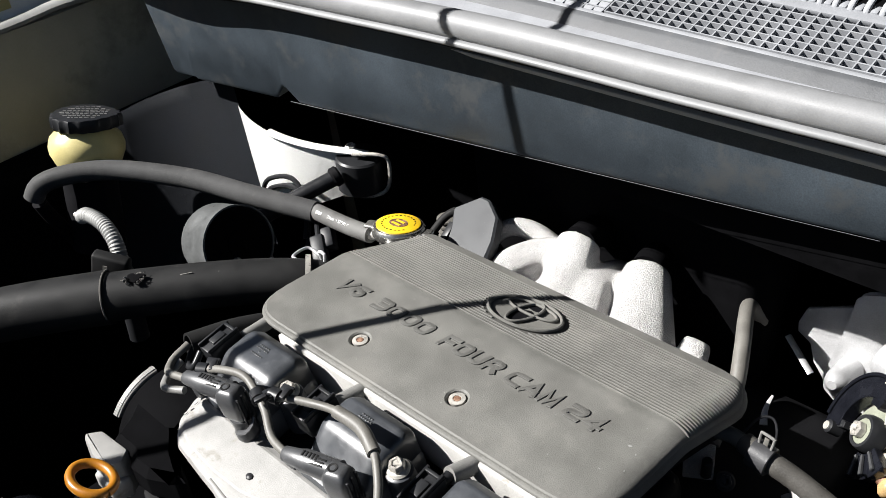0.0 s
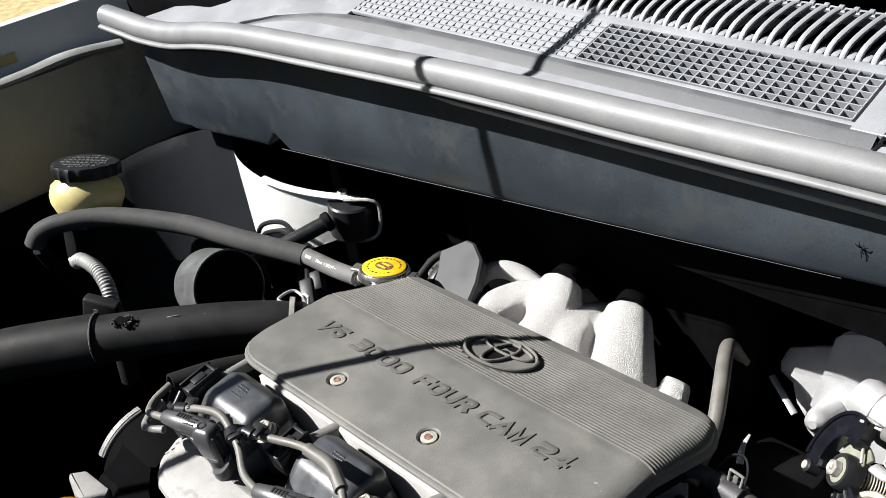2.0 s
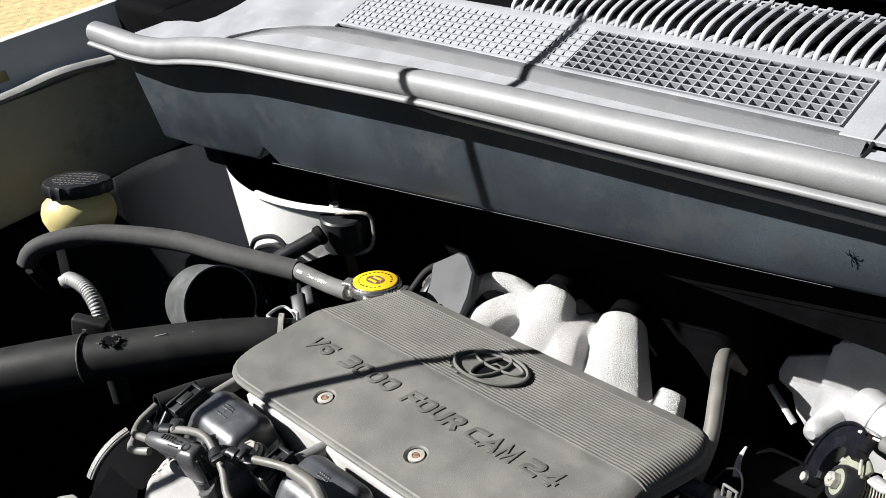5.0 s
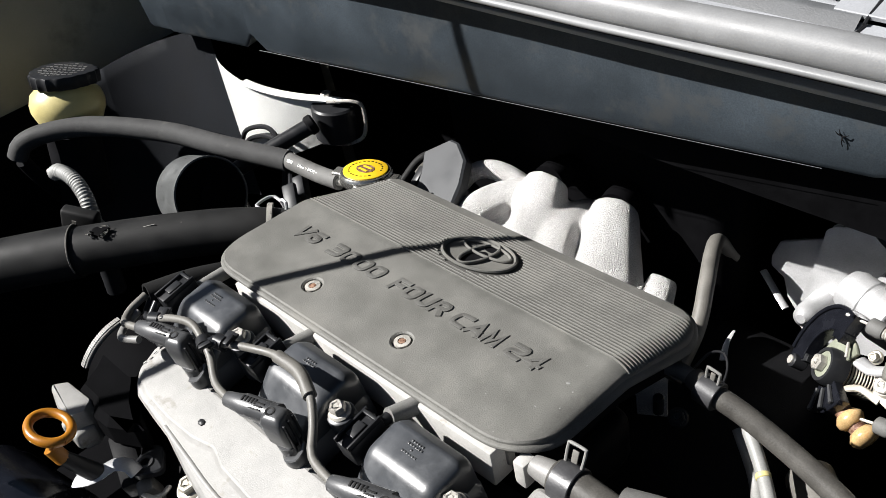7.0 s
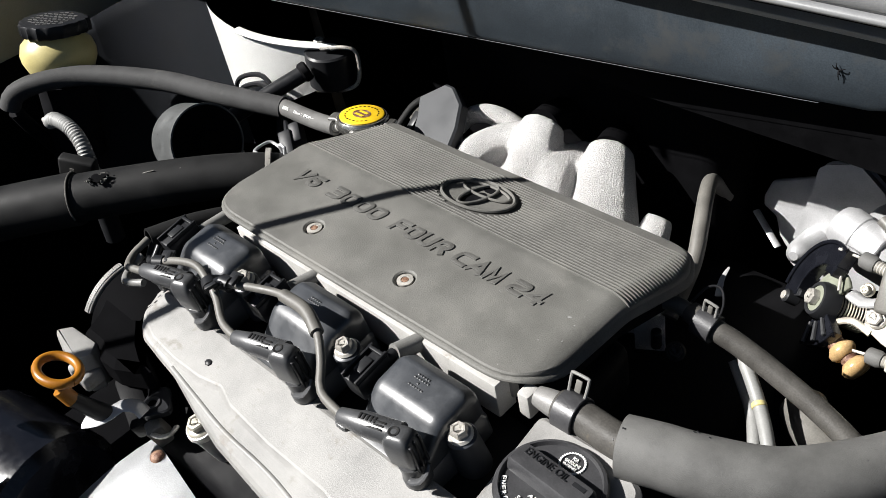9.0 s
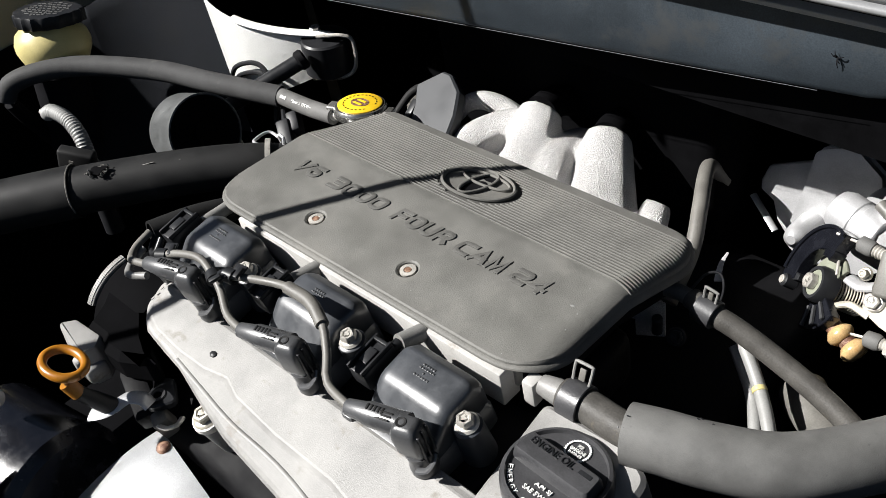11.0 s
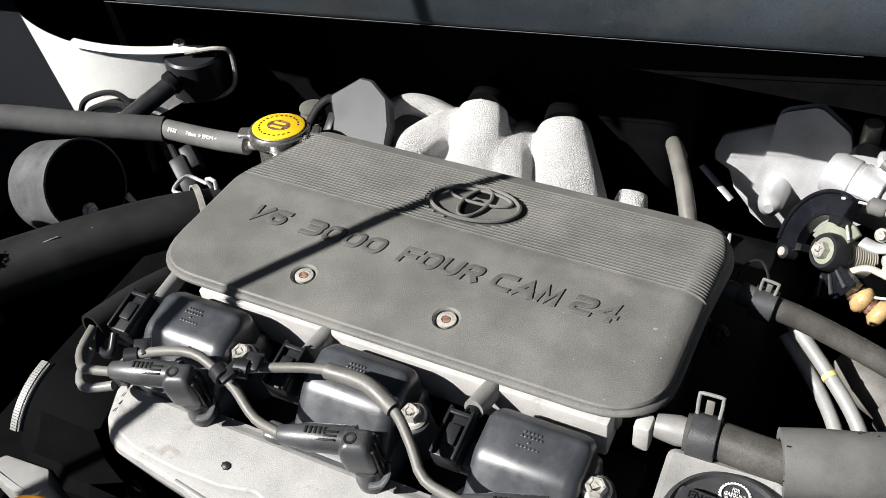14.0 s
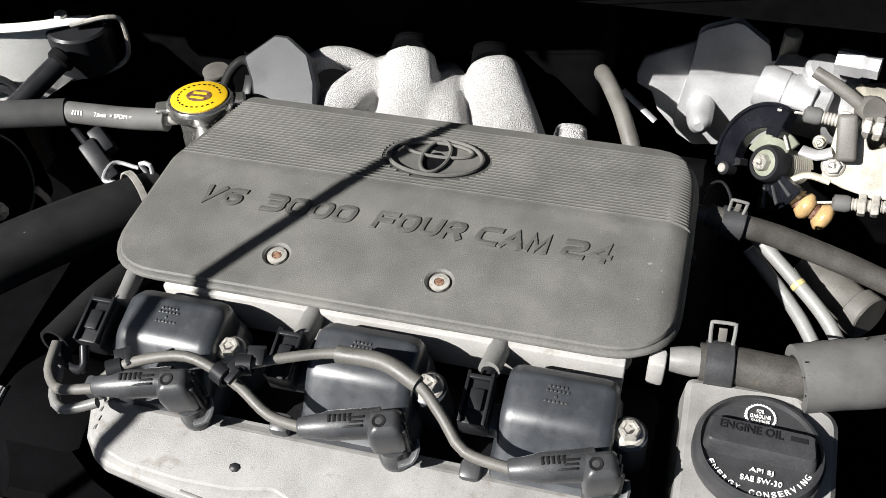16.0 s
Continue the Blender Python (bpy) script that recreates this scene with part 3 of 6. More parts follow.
def cowl_top():
    c = thing("cowl_cover", (0, 0.25, 1.11), "grey plastic cowl cover with mesh intake and ribs", "cowl cover")
    low = 0.0045        # the mesh lies that much above the front strip
    ring = [(-0.47, -0.03), (0.66, 0.0), (0.66, 0.0495), (-0.15, 0.0495), (-0.30, 0.0445), (-0.38, 0.0365), (-0.43, 0.0185), (-0.462, -0.001)]
    part("front_strip", plate(ring, 0.004, COWL_M @ Matrix.Translation((0, 0, -0.004 - low))), COWL, c)
    # upright face between the strip and the mesh, arched at its end
    edge = smooth_path([Vector(q) for q in ((-0.462, -0.002, 0), (-0.43, 0.018, 0), (-0.38, 0.036, 0), (-0.3, 0.044, 0), (-0.15, 0.0485, 0), (0.0, 0.0495, 0), (0.192, 0.050, 0))], 0.012)
    bm = bmesh.new()
    rows = []
    for i, p in enumerate(edge):
        k = min(1.0, 0.15 + i / 14)
        rows.append([bm.verts.new(COWL_M @ (p + Vector(q))) for q in ((0, -0.0085 * k - 0.002, -low), (0, -0.0015, -low + (low - 0.0006) * k), (0, 0.0005, -low + low * k), (0, 0.006, -low + low * k), (0, 0.006, -low - 0.002))])
    for a, b in zip(rows, rows[1:]):
        for i in range(4):
            bm.faces.new((a[i], a[i + 1], b[i + 1], b[i]))
    part("step", bm, COWLEDGE, c, "upright step in front of the mesh")
    part("strip_seam", tube([COWL_M @ Vector(q) for q in ((0.192, 0.028, -low), (0.195, 0.046, -low), (0.196, 0.052, 0.0), (0.197, 0.12, 0.001))], 0.0014, 6, 0.02), BLACK, c)
    part("right_panel", plate([(0.174, 0.05), (0.66, 0.05), (0.66, 0.112), (0.174, 0.112)], 0.004, COWL_M @ Matrix.Translation((0, 0, -0.003))), COWL, c)
    part("left_panel", plate([(-0.628, -0.06), (-0.47, -0.03), (-0.458, 0.0), (-0.425, 0.022), (-0.375, 0.040), (-0.335, 0.048), (-0.335, 0.2), (-0.47, 0.2), (-0.505, 0.045), (-0.515, 0.022), (-0.53, 0.008), (-0.56, 0.004), (-0.585, -0.004), (-0.605, -0.028)], 0.004, COWL_M @ Matrix.Translation((0, 0, -0.004))), COWL, c)
    part("tray", plate([(-0.34, 0.05), (0.176, 0.05), (0.176, 0.2), (-0.3, 0.2)], 0.003, COWL_M @ Matrix.Translation((0, 0, -0.020))), DARKSET, c)
    # mesh of thin upright walls
    def cells(x0, x1, y0, y1, nx, ny, wide, deep):
        vs, fs = [], []
        def wall(a, b, w):
            a, b = Vector(a), Vector(b)
            t = (b - a).normalized()
            side = Vector((-t.y, t.x, 0)) * w / 2
            k = len(vs)
            for p in (a, b):
                for q, z in ((side, 0), (-side, 0), (-side, -deep), (side, -deep)):
                    vs.append(tuple(COWL_M @ (p + q + Vector((0, 0, z)))))
            fs.extend([(k, k + 1, k + 5, k + 4), (k + 1, k + 2, k + 6, k + 5), (k + 2, k + 3, k + 7, k + 6), (k + 3, k, k + 4, k + 7)])
        for i in range(nx + 1):
            x = x0 + (x1 - x0) * i / nx
            wall((x, y0, 0), (x, y1, 0), wide)
        for j in range(ny + 1):
            y = y0 + (y1 - y0) * j / ny
            wall((x0, y, 0.0003), (x1, y, 0.0003), wide)
        me = bpy.data.meshes.new("cells")
        me.from_pydata(vs, [], fs)
        out = bmesh.new()
        out.from_mesh(me)
        return out
    part("open_mesh", cells(-0.0575, 0.1705, 0.0595, 0.1105, 24, 7, 0.0010, 0.0150), COWL, c, "coarse square mesh, open below")
    part("fine_mesh", cells(-0.339, -0.0595, 0.0555, 0.1105, 29, 7, 0.0010, 0.0032), COWL, c, "mesh with shallow closed cells")
    part("fine_back", plate([(-0.335, 0.056), (-0.058, 0.054), (-0.058, 0.112), (-0.335, 0.112)], 0.002, COWL_M @ Matrix.Translation((0, 0, -0.0040))), COWL, c)
    part("mesh_rail", box((0.515, 0.004, 0.004), COWL_M @ Matrix.Translation((-0.080, 0.0555, -0.0016)), 0.0008), COWL, c)
    part("mesh_rail", box((0.515, 0.010, 0.004), COWL_M @ Matrix.Translation((-0.080, 0.1145, -0.0016)), 0.0008), COWL, c)
    # tilted little plates that close the shallow cells
    for i in range(29):
        for j in range(7):
            x, y = -0.339 + 0.2795 * (i + 0.5) / 29, 0.0555 + 0.055 * (j + 0.5) / 7
            flap = box((0.0080, 0.0064, 0.0006), Matrix.Translation((0, 0, 0)) @ pose(0, 0, 0, 14, 0, 0)) if not (i or j) else None
            if flap:
                first = part("cell_plate", flap, COWL, c)
                first.matrix_local = Matrix.Translation(-c.location) @ COWL_M @ Matrix.Translation((x, y, -0.0012))
                shape = first.data
                shape.transform(Matrix.Translation(c.location))
            else:
                ob = new("cell_plate", shape)
                ob.parent = c
                ob.matrix_local = Matrix.Translation(-c.location) @ COWL_M @ Matrix.Translation((x, y, -0.0012))
    # curved blades up to the windscreen
    for i in range(36):
        x = -0.160 + 0.0113 * i
        blade = [(x, 0.1165, -0.005), (x + 0.0003, 0.1205, 0.002), (x + 0.002, 0.128, 0.0068), (x + 0.005, 0.140, 0.0092), (x + 0.008, 0.153, 0.0098), (x + 0.0095, 0.162, 0.0085)]
        part("rib", tube([COWL_M @ Vector(q) for q in blade], 0.0019, 8, 0.005, squash=1.3), COWL, c)
        part("block", box((0.0056, 0.0085, 0.0075), COWL_M @ Matrix.Translation((x + 0.0058, 0.1225, -0.002)), 0.0012), COWL, c)
        part("tip", box((0.0042, 0.004, 0.003), COWL_M @ Matrix.Translation((x + 0.0112, 0.164, 0.0095)), 0.0008), COWL, c)
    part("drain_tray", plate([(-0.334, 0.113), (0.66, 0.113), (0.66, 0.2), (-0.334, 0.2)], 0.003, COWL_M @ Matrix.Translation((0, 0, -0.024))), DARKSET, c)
    part("back_bar", tube([COWL_M @ Vector(q) for q in ((-0.3, 0.169, 0.003), (0, 0.169, 0.003), (0.6, 0.169, 0.003))], 0.003, 8, 0.05), COWL, c)


cowl_top()

ws = plate([(-0.7, 0.0), (0.7, 0.0), (0.6, 0.8), (-0.6, 0.8)], 0.006, axes((0, 0.375, 1.15), (0, -0.75, 1)))
solid("windscreen", ws, GLASS, "dark windscreen glass behind the cowl", "windscreen", "structure")


def hood():
    """The raised hood, hinged behind the cowl, and the rods under it whose shadows fall on the engine."""
    h = thing("hood", (0, 0.42, 1.18), "raised hood with dark insulated underside", "hood", kind="structure")
    part("skin", plate(rounded([(-0.78, 0.0, 0.05), (0.78, 0.0, 0.05), (0.74, 1.08, 0.12), (-0.74, 1.08, 0.12)], 6), 0.03, Matrix.Translation((0, 0.42, 1.2)) @ pose(0, 0, 0, 122, 0, 0) @ Matrix.Diagonal((1, 1, -1, 1)), 0.004), DARKSET, h)


hood()


def prop_rod():
    r = thing("hood_prop_rod", (-0.4, -0.3, 1.3), "thin steel hood prop rod held above the engine", "prop rod")
    up = SUN_WAY * 0.52
    part("rod", tube([Vector(q) + up for q in ((-0.262, -0.300, 0.951), (-0.186, -0.190, 0.951), (-0.158, -0.146, 0.951), (-0.139, -0.090, 0.951), (-0.126, -0.058, 0.951), (-0.062, 0.036, 0.951), (-0.0495, 0.060, 0.945), (-0.0155, 0.128, 0.925), (0.002, 0.160, 0.914))], 0.0048, 10, 0.03), DARKMETAL_SHADE, r)
    part("hooked_end", tube([Vector(q) + up for q in ((-0.086, 0.163, 1.010), (-0.098, 0.162, 1.081), (-0.115, 0.166, 1.108), (-0.092, 0.21, 1.118), (-0.081, 0.305, 1.136))], 0.0042, 10, 0.02), DARKMETAL_SHADE, r)


prop_rod()


# ---- engine ----
COVER_RING = rounded([(-0.192, -0.0582, 0.034), (0.1515, -0.0575, 0.042), (0.1565, 0.1325, 0.036), (-0.1735, 0.1315, 0.011), (-0.184, 0.045, 0.05)], 8)
FOLD, FALL = 0.037, 0.30        # behind the fold the cover slopes down to the back


def end_drop(x):
    return 28 * max(0.0, x - 0.1375) ** 2


def sloped(bm):
    """The body with all that lies behind the fold laid on the cover's back slope."""
    for k in (-0.004, 0.0, 0.004):
        bmesh.ops.bisect_plane(bm, geom=bm.verts[:] + bm.edges[:] + bm.faces[:], plane_co=(0, FOLD + k, 0), plane_no=(0, 1, 0))
    for v in bm.verts:
        d = v.co.y - FOLD
        v.co.z -= FALL * (d if d > 0.004 else (max(0.0, d + 0.004)) ** 2 / 0.016)
    return bm


def engine_cover():
    c = thing("engine_cover", (0, 0.02, 0.9), "dark grey moulded plastic engine cover with ribbed band", "engine cover")
    levels = [(0.0045, 0.9432), (-0.0006, 0.9436), (-0.0018, 0.9447), (-0.0020, 0.9457), (-0.0015, 0.9467), (-0.0003, 0.9474), (0.0010, 0.9475), (0.0013, 0.9490), (0.0024, 0.9500)]
    bm = bmesh.new()
    rows = []
    for d, z in levels:
        rows.append([bm.verts.new((x, y, z)) for x, y in offset_ring(COVER_RING, d)])
    for d, back, end in ((0.0024, 0.1315, 0.1515), (0.0045, 0.1275, 0.1485), (0.0045, 0.1275, 0.1450), (0.0045, 0.1275, 0.142), (0.0045, 0.1275, 0.1398), (0.0045, 0.1275, 0.1375)):
        rows.append([bm.verts.new((min(x, end), min(y, back), 0.950)) for x, y in offset_ring(COVER_RING, d)])
    for v in {q for row in rows for q in row}:      # and the gearbox end bends down
        v.co.z -= end_drop(v.co.x)
    for a, b in zip(rows, rows[1:]):
        for k in range(len(a)):
            bm.faces.new((a[k], a[(k + 1) % len(a)], b[(k + 1) % len(a)], b[k]))
    bm.faces.new(rows[0])
    bm.faces.new(rows[-1])
    bmesh.ops.remove_doubles(bm, verts=bm.verts, dist=1e-5)
    bmesh.ops.dissolve_degenerate(bm, edges=bm.edges, dist=1e-6)
    cut = []
    for sx in (-0.0865, 0.0148):
        cut.append(lathe([(0.0070, 0.9455), (0.0076, 0.9490), (0.0092, 0.9502), (0.0094, 0.953)], Matrix.Translation((sx, -0.03, 0)), 32))
    shell = part("shell", sloped(carve(bm, cut)), COVER, c, "moulded shell with beaded edge", angle=28)
    for word, x0, x1 in (("V6", -0.1523, -0.1215), ("3000", -0.1106, -0.0465), ("FOUR", -0.0376, 0.0225), ("CAM", 0.0265, 0.0752), ("24", 0.0785, 0.1120)):
        for bars in stroke_word(word, x0, x1, 0.0012, 0.0146, 0.9490, 0.9530, 0.0036, 0.25, 0.0008):
            part("letter", embossed(bars, 0.9492, 0.9510), LETTER, c, "raised moulded letter", angle=25)
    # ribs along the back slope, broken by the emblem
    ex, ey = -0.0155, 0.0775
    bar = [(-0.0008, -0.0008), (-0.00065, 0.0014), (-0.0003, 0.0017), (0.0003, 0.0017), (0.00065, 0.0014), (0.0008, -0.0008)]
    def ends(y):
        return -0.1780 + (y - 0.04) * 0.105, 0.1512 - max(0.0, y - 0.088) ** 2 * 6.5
    # Darker floor under the ribs: shade in the grooves put into colour.
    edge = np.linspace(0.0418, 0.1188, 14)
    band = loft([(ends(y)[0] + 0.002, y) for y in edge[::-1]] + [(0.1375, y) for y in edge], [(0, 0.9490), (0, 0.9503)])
    part("groove_shade_band", sloped(band), LETTER, c, "darker plate between the ribs that stands for groove shade")
    n = 24
    for i in range(n):
        y = 0.0425 + 0.0755 * i / (n - 1)
        x0, x1 = ends(y)
        q = 1 - ((y - ey) / 0.0262) ** 2
        half = 0.0352 * math.sqrt(q) if q > 0 else 0
        spans = ((x0, ex - half), (ex + half, x1)) if half else ((x0, x1),)
        for a, b in spans:
            way = [(x, y, 0.950 - end_drop(x)) for x in np.linspace(a + 0.0025, min(b, 0.136) - 0.001, 6)]
            if a == x0:
                way.insert(0, (a, y, 0.9488))
            if b == x1:
                way += [(x, y, 0.950 - end_drop(x)) for x in np.linspace(0.139, x1 - 0.0015, 5)] + [(x1 + 0.0004, y, 0.9482 - end_drop(x1))]
            bm = sweep(way, bar, 0.04)
            for v in bm.verts:
                v.co.z -= FALL * (v.co.y - FOLD)
            part("rib", bm, COVER, c, angle=30)
    # oval emblem of plain crossing rings
    def oval(cx, cy, rx, ry, tube_r, z):
        return sloped(tube([(ex + cx + rx * math.cos(a), ey + cy + ry * math.sin(a), z) for a in np.linspace(0, 2 * math.pi, 49)], tube_r, 8, 0.01))
    def lid(cx, cy, rx, ry, z0, z1):
        return sloped(loft([(ex + cx + rx * math.cos(a), ey + cy + ry * math.sin(a)) for a in np.linspace(0, 2 * math.pi, 40, endpoint=False)], [(0, z0), (0, z1)]))
    disc = part("emblem", lid(0, 0, 0.0320, 0.0238, 0.949, 0.9506), COVER, c, "oval emblem of raised rings")
    part("outer_ring", oval(0, 0, 0.0315, 0.0232, 0.0018, 0.9520), COVER, disc)
    part("upper_oval", oval(0, 0.0092, 0.0228, 0.0090, 0.0015, 0.9519), COVER, disc)
    part("inner_oval", oval(0, 0.0005, 0.0088, 0.0205, 0.0015, 0.9521), COVER, disc)
    # Flat black patches: the shade inside the ovals put into colour.
    part("hollow", lid(0, -0.0055, 0.0072, 0.0128, 0.9504, 0.9508), UNDER, disc, "black patch for the shaded recess inside the oval")
    part("hollow", lid(0, 0.0135, 0.0066, 0.0042, 0.9504, 0.9508), UNDER, disc, "black patch for the shaded recess inside the oval")
    for sx in (-0.0865, 0.0148):
        m = Matrix.Translation((sx, -0.03, 0.9472))
        s = part("screw", lathe([(0.0050, -0.0018), (0.0062, 0.0004), (0.0060, 0.0020), (0.0032, 0.0023), (0.0025, 0.0012), (0.0024, -0.0004)], m, 28), STEEL, c, "countersunk socket screw with rust")
        part("socket", lathe([(0.0030, 0.0002), (0.0028, 0.0021), (0.0020, 0.0023)], m, 6), RUSTY, s, "rusty socket")
    rng = random.Random(21)
    flecks = [(0.132, 0.007, 0.0011), (0.139, 0.003, 0.0006), (0.128, -0.02, 0.0004), (0.141, -0.012, 0.0006), (0.096, -0.031, 0.0004), (0.121, -0.051, 0.0004)]
    flecks += [(rng.uniform(-0.12, 0.14), rng.uniform(-0.05, 0.035), rng.uniform(0.0002, 0.0004)) for _ in range(16)]
    for x, y, r in flecks:
        m = Matrix.Translation((x, y, 0.950 - end_drop(x))) @ pose(0, 0, 0, 0, 0, rng.uniform(0, 180)) @ Matrix.Diagonal((rng.uniform(0.7, 2.2), 0.8, 1, 1))
        part("dirt_fleck", lathe([(r, -0.0002), (r, 0.0001), (r * 0.5, 0.0002)], m, 7), WIRE, c)


engine_cover()


def plenum():
    p = thing("intake_plenum", (0, 0.02, 0.86), "pale cast intake plenum below the engine cover", "intake plenum")
    part("body", span((-0.145, -0.050, 0.919), (0.130, 0.045, 0.9415), 0.004), HEAD, p)
    part("cover_frame", sloped(loft(offset_ring(COVER_RING, 0.009), [(0, 0.912), (0, 0.9424)])), UNDER, p, "black frame inside the cover edge")
    # Lower half of the pale plenum, dark for the shade below the flange.
    part("lower_body", span((-0.150, -0.044, 0.85), (0.13, 0.06, 0.9185), 0.006), DARKMETAL_SHADE, p)
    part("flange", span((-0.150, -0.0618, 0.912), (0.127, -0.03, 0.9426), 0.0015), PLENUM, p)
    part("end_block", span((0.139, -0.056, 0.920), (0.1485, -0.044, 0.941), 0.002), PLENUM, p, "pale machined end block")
    # Dark colour here stands for shade under the cover's end.
    part("end_casting", span((0.10, -0.02, 0.85), (0.150, 0.05, 0.900), 0.012, 3), DARKMETAL_SHADE, p)
    part("end_plate", box((0.022, 0.004, 0.034), Matrix.Translation((0.137, 0.085, 0.872)) @ pose(0, 0, 0, 0, 0, 30), 0.001), CAST, p, "small cast plate with studs")
    part("stud", cyl(0.004, 0.018, axes((0.146, 0.080, 0.868), (0.1, -0.1, 1)), 12), BLACK, p)
    bolt_parts((0.157, 0.088, 0.862), (0.3, -0.6, 0.7), p, 0.0055, 0.005, BLACK)


plenum()

VC_M = axes((0, -0.153, 0.916), (0, -0.28, 1))   # top plane of the front valve cover


def valve_cover():
    v = thing("valve_cover", (0, -0.15, 0.85), "pale grey painted valve cover with grime", "valve cover")
    ring = rounded([(-0.165, 0.001, 0.005), (-0.156, -0.0095, 0.005), (-0.1475, -0.0140, 0.006), (-0.12, -0.0180, 0.01), (-0.095, -0.0210, 0.01), (-0.0576, -0.0305, 0.02), (-0.02, -0.0385, 0.02), (0.045, -0.0450, 0.02), (0.16, -0.066, 0.02), (0.25, -0.075, 0.02), (0.25, 0.026, 0.006), (-0.134, 0.026, 0.004), (-0.140, 0.038, 0.004), (-0.165, 0.038, 0.004), (-0.169, 0.018, 0.004)], 5)
    part("body", loft(ring, [(-0.004, -0.055), (-0.003, -0.02), (-0.002, -0.0075), (0.0002, -0.0042), (0.0032, -0.0026)], VC_M), HEAD, v, angle=20)
    # raised deck behind a wavy step
    deck = rounded([(-0.1615, 0.002, 0.007), (-0.152, -0.0075, 0.006), (-0.1354, -0.0125, 0.01), (-0.103, -0.0150, 0.012), (-0.0713, -0.0142, 0.012), (-0.0482, -0.0098, 0.008), (-0.0309, -0.0158, 0.010), (0.0178, -0.0195, 0.02), (0.0755, -0.0200, 0.03), (0.247, -0.050, 0.02), (0.247, 0.024, 0.008), (-0.162, 0.024, 0.008)], 6)
    part("deck", loft(deck, [(-0.0030, -0.0030), (-0.0012, -0.0026), (0.0006, -0.0016), (0.0020, -0.0006), (0.0036, 0.0)], VC_M), HEAD, v, "raised deck with a wavy step", angle=10)
    shelf = [VC_M @ Vector(q) for q in ((-0.10, -0.0185, -0.0026), (-0.06, -0.0240, -0.0024), (-0.02, -0.0290, -0.0024), (0.05, -0.0330, -0.0024), (0.16, -0.055, -0.0026))]
    part("rib", tube(shelf, 0.0016, 10, 0.006, squash=0.6), HEAD, v, "low rib along the front shelf")
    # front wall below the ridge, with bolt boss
    part("front_skirt", loft(ring, [(0.004, -0.13), (0.002, -0.06)], VC_M), DARKMETAL_SHADE, v)
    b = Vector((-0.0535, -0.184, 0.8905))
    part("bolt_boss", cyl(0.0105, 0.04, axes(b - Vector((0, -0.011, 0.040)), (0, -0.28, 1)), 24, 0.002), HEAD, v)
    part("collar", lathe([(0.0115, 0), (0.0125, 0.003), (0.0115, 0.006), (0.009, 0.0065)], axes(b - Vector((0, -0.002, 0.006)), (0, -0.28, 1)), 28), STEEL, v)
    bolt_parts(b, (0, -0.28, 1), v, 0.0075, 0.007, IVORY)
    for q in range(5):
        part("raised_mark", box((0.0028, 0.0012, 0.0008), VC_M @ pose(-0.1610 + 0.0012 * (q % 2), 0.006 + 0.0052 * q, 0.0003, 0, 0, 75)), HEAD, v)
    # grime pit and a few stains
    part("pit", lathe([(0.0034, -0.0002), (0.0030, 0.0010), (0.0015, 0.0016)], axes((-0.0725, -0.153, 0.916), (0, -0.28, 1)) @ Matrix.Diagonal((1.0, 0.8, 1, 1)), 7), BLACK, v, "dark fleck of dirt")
    # The shadow between the coils is put into this deck's dark colour.
    part("coil_deck", span((-0.158, -0.13, 0.84), (0.15, -0.05, 0.905), 0.006), DARKMETAL_SHADE, v, "deck under the coils, dark in place of their shadow")


valve_cover()


